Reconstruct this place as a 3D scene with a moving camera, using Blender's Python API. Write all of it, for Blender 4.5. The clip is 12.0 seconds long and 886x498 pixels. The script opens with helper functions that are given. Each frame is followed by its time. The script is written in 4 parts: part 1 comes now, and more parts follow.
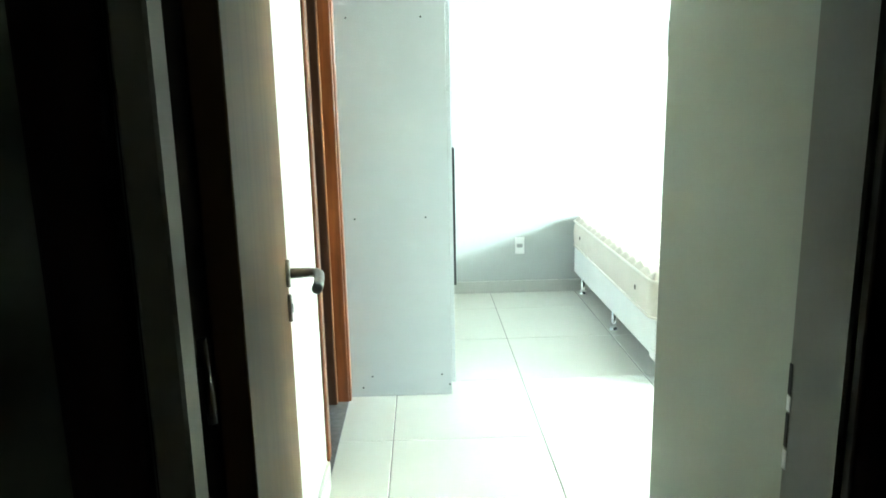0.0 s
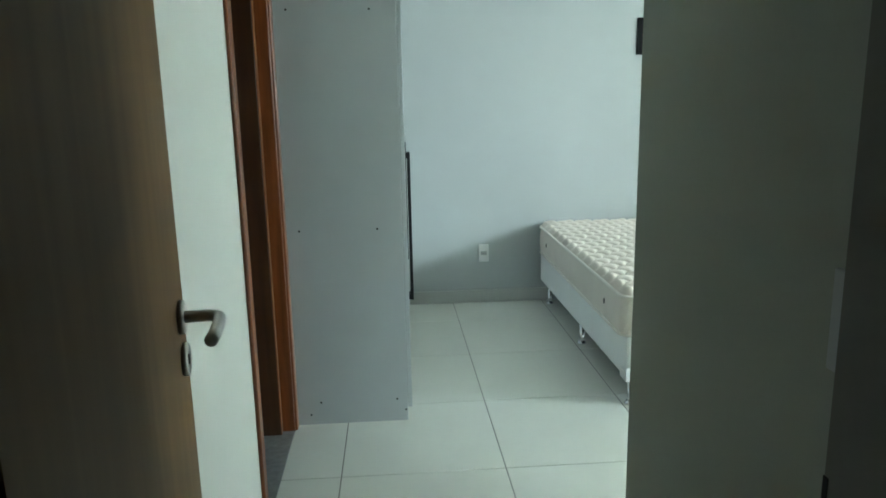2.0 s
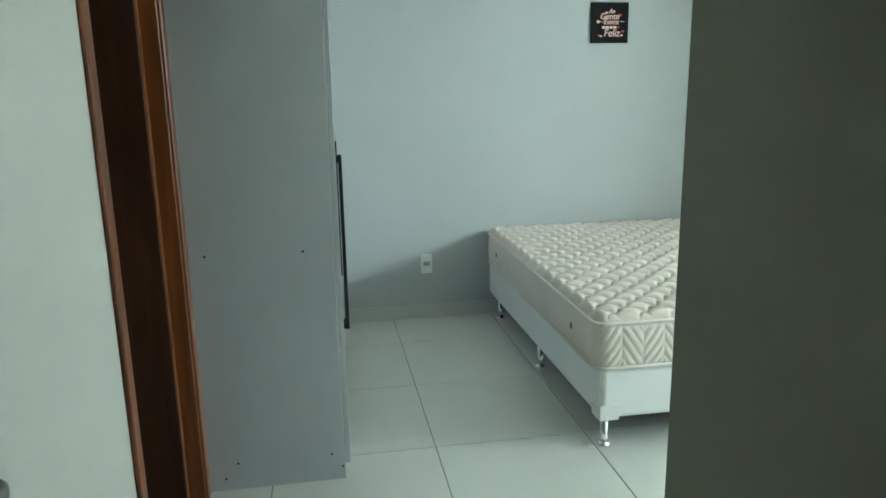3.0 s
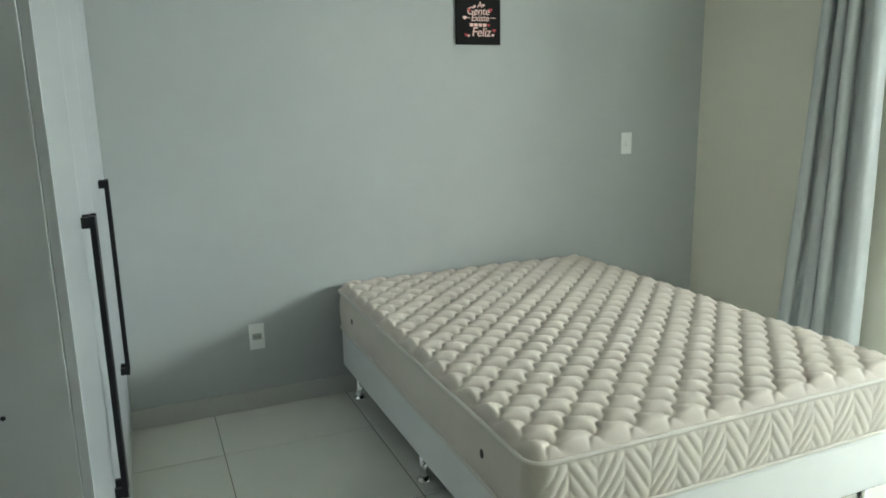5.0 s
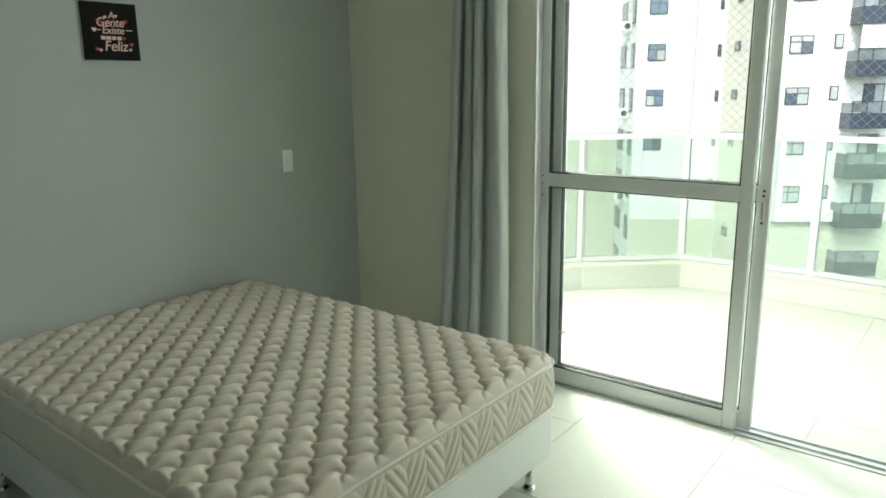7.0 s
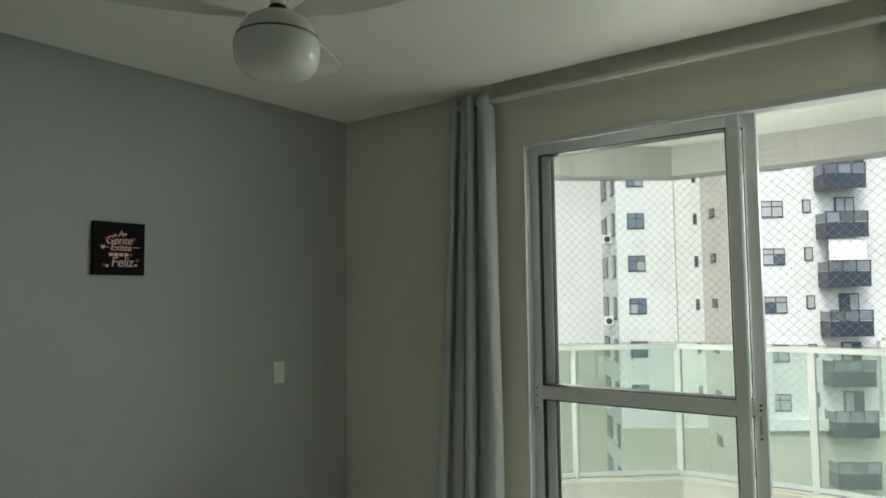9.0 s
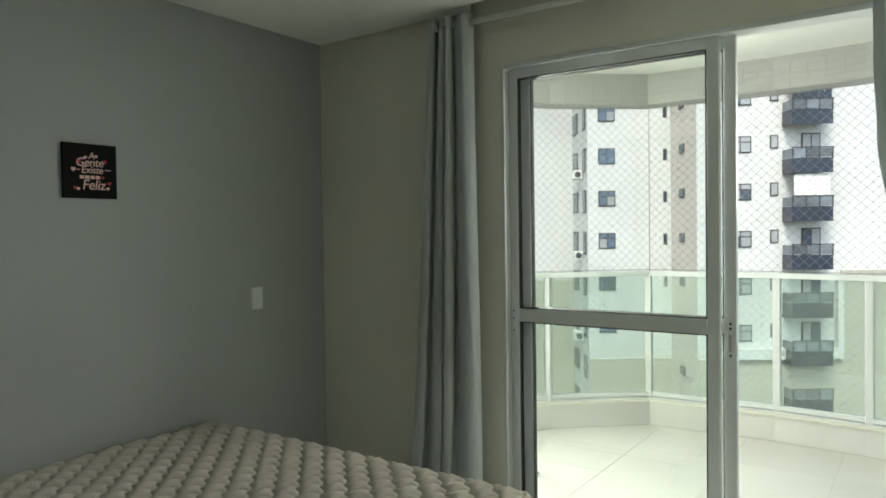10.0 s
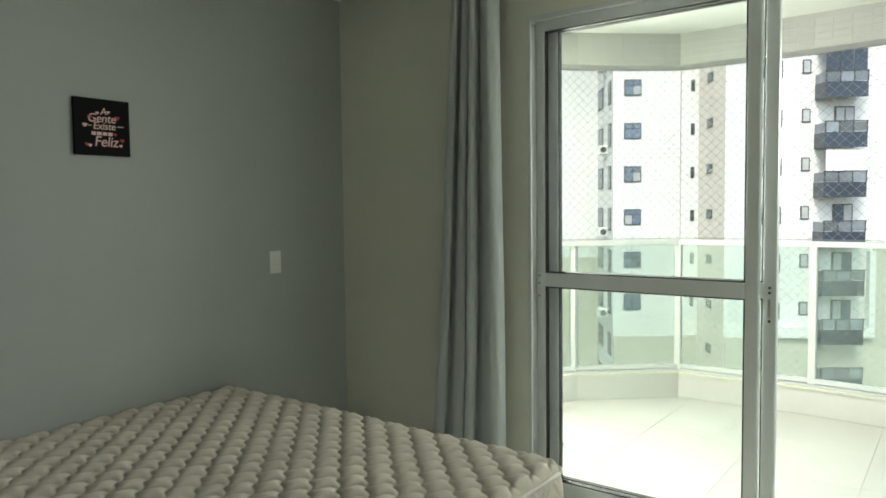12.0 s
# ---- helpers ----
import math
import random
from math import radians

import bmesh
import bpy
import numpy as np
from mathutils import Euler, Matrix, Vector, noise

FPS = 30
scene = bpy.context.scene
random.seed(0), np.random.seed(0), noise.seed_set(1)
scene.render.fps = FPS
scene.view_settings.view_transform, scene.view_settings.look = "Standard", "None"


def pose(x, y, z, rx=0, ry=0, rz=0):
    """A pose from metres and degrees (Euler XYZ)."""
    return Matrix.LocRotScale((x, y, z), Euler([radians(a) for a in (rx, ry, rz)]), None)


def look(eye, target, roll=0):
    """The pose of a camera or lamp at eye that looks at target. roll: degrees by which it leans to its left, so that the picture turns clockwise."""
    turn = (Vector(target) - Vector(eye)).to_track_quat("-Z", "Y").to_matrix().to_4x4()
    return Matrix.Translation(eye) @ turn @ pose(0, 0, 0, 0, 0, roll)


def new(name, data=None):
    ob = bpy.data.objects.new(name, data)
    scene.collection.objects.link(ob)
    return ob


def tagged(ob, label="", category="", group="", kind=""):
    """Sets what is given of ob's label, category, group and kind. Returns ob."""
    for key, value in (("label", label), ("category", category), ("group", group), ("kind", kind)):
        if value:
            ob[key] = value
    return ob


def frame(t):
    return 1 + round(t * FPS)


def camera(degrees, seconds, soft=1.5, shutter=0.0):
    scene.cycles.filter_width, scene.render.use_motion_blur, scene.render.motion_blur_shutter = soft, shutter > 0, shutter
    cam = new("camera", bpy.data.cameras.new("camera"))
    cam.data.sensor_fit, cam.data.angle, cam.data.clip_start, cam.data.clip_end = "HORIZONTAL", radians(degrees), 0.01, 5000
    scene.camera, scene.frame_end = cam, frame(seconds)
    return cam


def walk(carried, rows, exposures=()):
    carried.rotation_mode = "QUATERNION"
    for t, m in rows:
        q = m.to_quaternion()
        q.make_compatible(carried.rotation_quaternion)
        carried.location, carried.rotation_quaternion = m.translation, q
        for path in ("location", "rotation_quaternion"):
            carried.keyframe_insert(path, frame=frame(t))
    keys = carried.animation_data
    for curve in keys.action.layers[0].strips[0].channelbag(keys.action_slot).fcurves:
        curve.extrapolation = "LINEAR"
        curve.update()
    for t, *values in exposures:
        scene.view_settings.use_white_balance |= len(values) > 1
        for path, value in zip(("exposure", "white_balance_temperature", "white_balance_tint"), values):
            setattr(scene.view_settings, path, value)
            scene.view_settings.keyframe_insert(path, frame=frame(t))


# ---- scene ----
cam = camera(64.7, 12.0, soft=1.7)
PATH = [
    (0, (-0.228, -0.019, 1.347), (-0.176, 1.939, 0.945), -1.2),
    (0.5, (-0.126, 0.005, 1.361), (-0.063, 1.963, 0.961), -1.3),
    (1, (-0.064, -0.026, 1.383), (-0.004, 1.933, 0.983), -1.4),
    (1.5, (-0.088, 0.053, 1.364), (-0.000, 2.011, 0.966), -1.4),
    (2, (-0.152, 0.247, 1.355), (-0.014, 2.200, 0.948), -1.1),
    (2.5, (-0.158, 0.449, 1.359), (0.080, 2.391, 0.945), -0.8),
    (2.7, (-0.150, 0.572, 1.359), (0.131, 2.506, 0.931), -0.9),
    (4.3, (-0.074, 1.457, 1.386), (0.481, 3.332, 0.969), -0.8),
    (4.5, (-0.047, 1.552, 1.381), (0.599, 3.399, 0.965), -0.8),
    (5, (0.038, 1.764, 1.375), (0.812, 3.563, 0.966), -1.1),
    (5.5, (0.037, 1.819, 1.390), (0.908, 3.573, 0.984), -1.0),
    (5.8, (0.010, 1.909, 1.434), (1.116, 3.524, 1.017), -0.8),
    (6, (0.014, 1.883, 1.506), (1.289, 3.359, 1.060), -0.6),
    (6.2, (0.012, 1.872, 1.490), (1.442, 3.203, 1.066), -0.7),
    (6.5, (0.036, 1.891, 1.504), (1.568, 3.103, 1.079), -0.7),
    (6.7, (0.042, 1.895, 1.505), (1.568, 3.108, 1.058), -0.9),
    (8.3, (0.040, 1.913, 1.512), (1.595, 3.147, 1.271), -0.7),
    (8.5, (0.044, 1.914, 1.516), (1.607, 3.155, 1.389), -0.7),
    (8.7, (0.052, 1.898, 1.525), (1.619, 3.140, 1.508), -0.8),
    (9, (0.016, 1.908, 1.535), (1.604, 3.117, 1.671), -0.7),
    (9.5, (-0.008, 1.907, 1.538), (1.602, 3.085, 1.677), -0.7),
    (9.8, (-0.024, 1.950, 1.533), (1.616, 3.093, 1.584), -1.0),
    (10, (-0.006, 1.938, 1.480), (1.632, 3.084, 1.432), -0.8),
    (10.2, (-0.014, 1.943, 1.452), (1.632, 3.073, 1.330), -1.0),
    (10.5, (0.010, 1.897, 1.396), (1.655, 3.029, 1.285), -0.9),
    (11, (0.035, 1.814, 1.381), (1.665, 2.969, 1.276), -1.0),
    (11.3, (0.061, 1.824, 1.394), (1.613, 3.081, 1.287), -1.2),
    (11.5, (0.067, 1.870, 1.387), (1.565, 3.192, 1.285), -1.0),
    (11.8, (0.090, 1.946, 1.400), (1.605, 3.247, 1.290), -1.1),
    (12, (0.094, 2.008, 1.405), (1.691, 3.207, 1.292), -0.7),
]
EXPOSURES = [
    (0.0, 5.75, 5700, -10), (0.3, 5.05, 5650, -8), (0.7, 4.25, 5600, -5), (1.2, 3.97, 5550, -4), (2.0, 3.93, 5470, -6), (2.6, 3.82, 5500, -7),
    (4.5, 3.38, 6000, 1), (5.5, 3.46, 6050, 0), (6.0, 3.12, 5750, -6), (6.5, 2.80, 6400, -7), (8.5, 2.07, 6510, -2), (9.0, 1.82, 6490, 0), (9.7, 1.84, 6490, 0),
    (10.5, 1.95, 6490, 0), (11.0, 1.82, 6490, 0), (11.5, 1.88, 6490, 0), (12.0, 2.22, 6560, -2),
]
walk(cam, [(t, look(eye, target, roll)) for t, eye, target, roll in PATH], EXPOSURES)

# ---- world and sun ----
ELEV = 52.0
SUN_AZ = 193.0          # compass-like turn of the sun about z, degrees from +x
world = bpy.data.worlds.new("world")
scene.world = world
world.use_nodes = True
wn = world.node_tree
sky = wn.nodes.new("ShaderNodeTexSky")
sky.sky_type = "NISHITA"
sky.sun_disc = False
sky.sun_elevation = radians(ELEV)
sky.sun_rotation = radians(90.0 - SUN_AZ)
sky.air_density, sky.dust_density, sky.ozone_density = 1.0, 3.0, 1.0
wn.links.new(sky.outputs[0], wn.nodes["Background"].inputs[0])
wn.nodes["Background"].inputs[1].default_value = 0.112
sun_data = bpy.data.lights.new("sun", "SUN")
sun_data.energy, sun_data.angle, sun_data.color = 0.75, radians(12.0), (1.0, 0.95, 0.88)
sun = new("sun", sun_data)
sun_way = Vector((math.cos(radians(SUN_AZ)) * math.cos(radians(ELEV)), math.sin(radians(SUN_AZ)) * math.cos(radians(ELEV)), math.sin(radians(ELEV))))
sun.matrix_world = look(sun_way * 60, (0, 0, 0))

# area lamps added on the balcony to brighten the room, standing in for skylight
def sky_lamp(at, to, w, h, power, spread=180.0):
    d = bpy.data.lights.new("sky_fill", "AREA")
    d.shape, d.size, d.size_y, d.energy, d.color, d.spread = "RECTANGLE", w, h, power, (1.0, 0.98, 0.92), radians(spread)
    ob = new("sky_fill", d)
    ob.matrix_world = look(at, to)
    return ob


sky_lamp((5.15, 1.7, 2.0), (0.4, 4.9, 0.7), 1.6, 0.7, 2.6, 75.0)
sky_lamp((4.18, 4.68, 1.78), (2.4, 2.6, 1.3), 0.5, 1.2, 31.0)


# ---- materials ----
def material(name, color, rough=0.5, metal=0.0, vary=0.06, scale=3.0, fine=60.0, bump=0.05, bump_dist=0.002, spec=0.5, per_object=0.0, **more):
    """A surface with large stains and fine grain, both in real-world size."""
    m = bpy.data.materials.new(name)
    m.use_nodes = True
    t = m.node_tree
    b = t.nodes["Principled BSDF"]
    geo = t.nodes.new("ShaderNodeNewGeometry")
    big = t.nodes.new("ShaderNodeTexNoise")
    big.inputs["Scale"].default_value = scale
    big.inputs["Detail"].default_value = 4
    small = t.nodes.new("ShaderNodeTexNoise")
    small.inputs["Scale"].default_value = fine
    small.inputs["Detail"].default_value = 3
    for n in (big, small):
        t.links.new(geo.outputs["Position"], n.inputs["Vector"])
    mix = t.nodes.new("ShaderNodeMath")
    mix.operation = "MULTIPLY_ADD"
    t.links.new(small.outputs["Fac"], mix.inputs[0])
    mix.inputs[1].default_value = 0.35
    t.links.new(big.outputs["Fac"], mix.inputs[2])
    ramp = t.nodes.new("ShaderNodeMapRange")
    ramp.inputs["From Min"].default_value, ramp.inputs["From Max"].default_value = 0.35, 1.0
    ramp.inputs["To Min"].default_value, ramp.inputs["To Max"].default_value = 1 - vary, 1 + vary
    t.links.new(mix.outputs[0], ramp.inputs["Value"])
    out = ramp.outputs[0]
    if per_object:
        info = t.nodes.new("ShaderNodeObjectInfo")
        each = t.nodes.new("ShaderNodeMapRange")
        each.inputs["To Min"].default_value, each.inputs["To Max"].default_value = 1 - per_object, 1 + per_object
        t.links.new(info.outputs["Random"], each.inputs["Value"])
        both = t.nodes.new("ShaderNodeMath")
        both.operation = "MULTIPLY"
        t.links.new(out, both.inputs[0])
        t.links.new(each.outputs[0], both.inputs[1])
        out = both.outputs[0]
    shade = t.nodes.new("ShaderNodeVectorMath")
    shade.operation = "SCALE"
    shade.inputs[0].default_value = color
    t.links.new(out, shade.inputs["Scale"])
    t.links.new(shade.outputs[0], b.inputs["Base Color"])
    b.inputs["Roughness"].default_value = rough
    b.inputs["Metallic"].default_value = metal
    b.inputs["Specular IOR Level"].default_value = spec
    for key, value in more.items():
        b.inputs[key.replace("_", " ")].default_value = value
    if bump:
        bp = t.nodes.new("ShaderNodeBump")
        bp.inputs["Strength"].default_value = bump
        bp.inputs["Distance"].default_value = bump_dist
        t.links.new(small.outputs["Fac"], bp.inputs["Height"])
        t.links.new(bp.outputs[0], b.inputs["Normal"])
    return m


def wood(name, dark, light, rough, along=(14.0, 14.0, 0.9), contrast=1.0):
    """Grain drawn out along z."""
    m = material(name, light, rough, bump=0.0)
    t = m.node_tree
    b = t.nodes["Principled BSDF"]
    geo = t.nodes.new("ShaderNodeNewGeometry")
    mul = t.nodes.new("ShaderNodeVectorMath")
    mul.operation = "MULTIPLY"
    mul.inputs[1].default_value = along
    t.links.new(geo.outputs["Position"], mul.inputs[0])
    grain = t.nodes.new("ShaderNodeTexNoise")
    grain.inputs["Scale"].default_value = 3.0
    grain.inputs["Detail"].default_value = 6
    grain.inputs["Distortion"].default_value = 0.4
    t.links.new(mul.outputs[0], grain.inputs["Vector"])
    ramp = t.nodes.new("ShaderNodeValToRGB")
    ramp.color_ramp.elements[0].position, ramp.color_ramp.elements[1].position = 0.5 - 0.2 / contrast, 0.5 + 0.2 / contrast
    ramp.color_ramp.elements[0].color, ramp.color_ramp.elements[1].color = (*dark, 1), (*light, 1)
    t.links.new(grain.outputs["Fac"], ramp.inputs[0])
    t.links.new(ramp.outputs[0], b.inputs["Base Color"])
    bp = t.nodes.new("ShaderNodeBump")
    bp.inputs["Strength"].default_value = 0.08
    bp.inputs["Distance"].default_value = 0.001
    t.links.new(grain.outputs["Fac"], bp.inputs["Height"])
    t.links.new(bp.outputs[0], b.inputs["Normal"])
    return m


def glass(name, color, rough=0.0):
    m = material(name, color, rough, bump=0.0, vary=0.0)
    m.node_tree.nodes["Principled BSDF"].inputs["Transmission Weight"].default_value = 1.0
    m.node_tree.nodes["Principled BSDF"].inputs["IOR"].default_value = 1.45
    return m


GREY = material("grey wall paint", (0.42, 0.44, 0.44), 0.75, scale=1.3, fine=180, vary=0.04, bump=0.12, bump_dist=0.0006)
OFFWHITE = material("off-white wall paint", (0.66, 0.655, 0.61), 0.75, scale=1.2, fine=160, vary=0.04, bump=0.1, bump_dist=0.0006)
CREAM = material("cream wall paint", (0.74, 0.725, 0.635), 0.75, scale=1.3, fine=180, vary=0.04, bump=0.12, bump_dist=0.0006)
WHITE = material("white wall paint", (0.80, 0.81, 0.78), 0.7, scale=1.2, fine=160, vary=0.04, bump=0.1, bump_dist=0.0006)
CEIL = material("white ceiling paint", (0.85, 0.85, 0.81), 0.85, scale=0.9, fine=140, vary=0.03, bump=0.08, bump_dist=0.0006)
# darker than the room ceiling paint, offsetting the added lamps' light there
CEIL_OUT = material("dimmed balcony ceiling paint", (0.64, 0.65, 0.62), 0.85, scale=0.9, fine=140, vary=0.04, bump=0.08, bump_dist=0.0006)
TILE = material("cream porcelain tile", (0.72, 0.72, 0.66), 0.22, scale=2.2, fine=35, vary=0.035, bump=0.02, per_object=0.02)
GROUT = material("grey grout", (0.16, 0.155, 0.14), 0.9, fine=90, vary=0.25)
BALC_TILE = material("pale balcony tile", (0.54, 0.53, 0.495), 0.35, scale=2.0, fine=30, vary=0.05, bump=0.02, per_object=0.02)
BASE_TILE = material("cream skirting tile", (0.64, 0.63, 0.56), 0.3, scale=3, vary=0.05)
LAMINATE = material("white laminate", (0.53, 0.555, 0.575), 0.27, scale=1.5, fine=240, vary=0.03, bump=0.06, bump_dist=0.0004)
BLACK = material("black anodised metal", (0.018, 0.018, 0.02), 0.4, metal=0.6, vary=0.15)
DARK = material("dark hole", (0.01, 0.01, 0.01), 0.9, bump=0)
GROUT_PALE = material("pale grout", (0.46, 0.45, 0.42), 0.9, fine=90, vary=0.1)
BALC_WHITE = material("white kerb tile", (0.60, 0.60, 0.585), 0.4, scale=2, fine=25, vary=0.05, bump=0.02)
SKIRT = material("grey-cream skirting tile", (0.475, 0.485, 0.46), 0.3, scale=3, vary=0.05)
ALU = material("white powder-coated aluminium", (0.62, 0.64, 0.65), 0.38, vary=0.03, scale=4, fine=300, bump=0.03, bump_dist=0.0003)
GASKET = material("black rubber gasket", (0.015, 0.015, 0.015), 0.7, bump=0)
GLASS = glass("clear window glass", (0.97, 0.99, 0.98))
GREEN_GLASS = glass("green balustrade glass", (0.70, 0.81, 0.745))
GREEN_GLASS.node_tree.nodes["Principled BSDF"].inputs["Transmission Weight"].default_value = 0.92   # slight diffuse share stands in for the pale veil of reflections
QUILT = material("beige quilted knit", (0.67, 0.605, 0.54), 0.85, scale=5, fine=420, vary=0.05, bump=0.3, bump_dist=0.0008, spec=0.25)
BORDER = material("beige mattress border", (0.65, 0.60, 0.535), 0.85, scale=5, fine=420, vary=0.05, bump=0.3, bump_dist=0.0008, spec=0.25)
PIPING = material("pale piping", (0.70, 0.66, 0.60), 0.7, fine=500, vary=0.06)
VINYL = material("white bed-base vinyl", (0.76, 0.765, 0.755), 0.45, scale=4, fine=260, vary=0.04, bump=0.15, bump_dist=0.0005)
CHROME = material("chrome", (0.85, 0.85, 0.86), 0.2, metal=1.0, vary=0.03, bump=0)
STEEL = material("brushed steel", (0.45, 0.44, 0.42), 0.28, metal=1.0, vary=0.06, fine=300)
PLASTIC = material("white plastic", (0.80, 0.81, 0.80), 0.35, vary=0.02, bump=0)
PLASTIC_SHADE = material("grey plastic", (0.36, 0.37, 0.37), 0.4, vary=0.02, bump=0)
HINGE = material("dull bronze hinge", (0.10, 0.09, 0.075), 0.5, metal=0.8, vary=0.1, bump=0)
RED_WOOD = wood("varnished red-brown wood", (0.13, 0.040, 0.011), (0.29, 0.092, 0.026), 0.34)
TAN_WOOD = wood("tan door veneer", (0.125, 0.074, 0.029), (0.178, 0.108, 0.044), 0.5, along=(9, 9, 0.5), contrast=0.7)
TAN_WOOD.node_tree.nodes["Principled BSDF"].inputs["Specular IOR Level"].default_value = 0.08
LIT_EDGE = material("taupe lit-edge strip", (0.40, 0.37, 0.31), 0.6, vary=0.1)
SHADE_WOOD = wood("dark brown jamb-shade wood", (0.045, 0.017, 0.007), (0.085, 0.032, 0.012), 0.45, contrast=0.7)
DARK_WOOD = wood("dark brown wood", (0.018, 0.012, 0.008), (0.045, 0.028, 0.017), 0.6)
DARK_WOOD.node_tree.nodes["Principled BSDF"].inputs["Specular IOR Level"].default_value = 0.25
GRANITE = material("grey granite", (0.22, 0.22, 0.22), 0.3, scale=30, fine=220, vary=0.35, bump=0.02)
CURTAIN = material("blue-grey curtain cloth", (0.55, 0.58, 0.59), 0.9, scale=4, fine=600, vary=0.05, bump=0.3, bump_dist=0.0006, spec=0.2)
ct = CURTAIN.node_tree
through_cloth = ct.nodes.new("ShaderNodeBsdfTranslucent")
through_cloth.inputs["Color"].default_value = (0.70, 0.71, 0.70, 1)
cloth_mix = ct.nodes.new("ShaderNodeMixShader")
cloth_mix.inputs[0].default_value = 0.15
ct.links.new(ct.nodes["Principled BSDF"].outputs[0], cloth_mix.inputs[1])
ct.links.new(through_cloth.outputs[0], cloth_mix.inputs[2])
ct.links.new(cloth_mix.outputs[0], ct.nodes["Material Output"].inputs["Surface"])
OPAL = material("opal glass", (0.80, 0.80, 0.77), 0.12, vary=0.02, bump=0, Subsurface_Weight=0.3)
FAN = material("white fan enamel", (0.72, 0.72, 0.68), 0.3, vary=0.03, bump=0)
CANVAS = material("black canvas", (0.006, 0.006, 0.0065), 0.8, fine=500, vary=0.2, bump=0.2, spec=0.2)
PRINT = material("pinkish white print", (0.78, 0.52, 0.48), 0.6, vary=0.1, bump=0)
PRINT_RED = material("red print", (0.42, 0.04, 0.05), 0.6, vary=0.1, bump=0)
FACADE = material("white tiled facade", (0.505, 0.51, 0.505), 0.6, scale=0.25, fine=3, vary=0.08, bump=0)
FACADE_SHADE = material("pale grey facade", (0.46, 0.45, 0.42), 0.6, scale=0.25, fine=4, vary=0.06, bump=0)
OCHRE = material("ochre facade", (0.34, 0.33, 0.28), 0.7, scale=0.3, fine=4, vary=0.08, bump=0)
SIDE_SHADE = material("beige side-shade facade", (0.50, 0.455, 0.405), 0.7, scale=0.3, fine=4, vary=0.06, bump=0)
WIN_DARK = material("dark window glass", (0.05, 0.07, 0.10), 0.08, scale=0.6, fine=2, vary=0.4, bump=0)
# pale tone puts reflected sky, and curtains behind, into the panes' colour
WIN_PALE = material("sky-pale window glass", (0.27, 0.285, 0.30), 0.15, scale=0.6, fine=2, vary=0.3, bump=0)
SMOKED_PANE = material("smoked pane", (0.10, 0.115, 0.135), 0.3, scale=0.8, fine=2, vary=0.5, bump=0, per_object=0.5)
BLIND = material("white blind", (0.60, 0.60, 0.58), 0.7, scale=0.5, fine=4, vary=0.05, bump=0)
WIN_BLUE = material("blue window glass", (0.09, 0.125, 0.19), 0.08, scale=0.6, fine=2, vary=0.3, bump=0)
WIN_FRAME = material("dark window frame", (0.025, 0.025, 0.028), 0.5, vary=0.1, bump=0)
SMOKED = material("smoked balcony glass", (0.016, 0.023, 0.040), 0.3, scale=0.5, fine=2, vary=0.4, bump=0)
AC_WHITE = material("air conditioner enamel", (0.6, 0.6, 0.58), 0.5, vary=0.05, bump=0)
CORD = material("grey net cord", (0.22, 0.21, 0.19), 0.8, bump=0)
SMALL_TILE = material("grey-white mosaic", (0.335, 0.34, 0.335), 0.35, scale=2, fine=25, vary=0.06, bump=0.02)
ASPHALT = material("grey ground", (0.10, 0.105, 0.09), 0.9, scale=0.05, fine=0.8, vary=0.4, bump=0)
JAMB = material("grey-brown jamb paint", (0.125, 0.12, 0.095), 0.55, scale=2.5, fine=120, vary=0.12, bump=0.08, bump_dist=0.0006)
# low grey-green: the shade of the entrance passage is in this colour
HALL = material("shade-lowered wall paint", (0.32, 0.33, 0.275), 0.8, scale=1.3, fine=160, vary=0.05, bump=0.1, bump_dist=0.0006)


# ---- helpers for meshes ----
def box(bm, x0, x1, y0, y1, z0, z1, bevel=0.0, seg=1):
    made = bmesh.ops.create_cube(bm, size=1.0, matrix=Matrix.Translation(((x0 + x1) / 2, (y0 + y1) / 2, (z0 + z1) / 2)) @ Matrix.Diagonal((abs(x1 - x0), abs(y1 - y0), abs(z1 - z0), 1)))
    if bevel:
        edges = {e for v in made["verts"] for e in v.link_edges}
        bmesh.ops.bevel(bm, geom=list(edges), offset=bevel, segments=seg, affect="EDGES", profile=0.5)
    return bm


def rod(bm, a, b, r, n=12, r2=None):
    a, b = Vector(a), Vector(b)
    m = Matrix.Translation((a + b) / 2) @ (b - a).to_track_quat("Z", "Y").to_matrix().to_4x4()
    bmesh.ops.create_cone(bm, cap_ends=True, segments=n, radius1=r, radius2=r if r2 is None else r2, depth=(b - a).length, matrix=m)
    return bm


def tube(bm, points, r, n=10):
    """A bent round bar through the points."""
    pts = [Vector(p) for p in points]
    rings = []
    for i, p in enumerate(pts):
        way = (pts[min(i + 1, len(pts) - 1)] - pts[max(i - 1, 0)]).normalized()
        side = way.cross(Vector((0, 0, 1)) if abs(way.z) < 0.95 else Vector((1, 0, 0))).normalized()
        up = side.cross(way)
        rings.append([bm.verts.new(p + r * (math.cos(k * math.tau / n) * side + math.sin(k * math.tau / n) * up)) for k in range(n)])
    for a, b in zip(rings, rings[1:]):
        for k in range(n):
            bm.faces.new((a[k], a[(k + 1) % n], b[(k + 1) % n], b[k]))
    bm.faces.new(rings[0][::-1])
    bm.faces.new(rings[-1])
    return bm


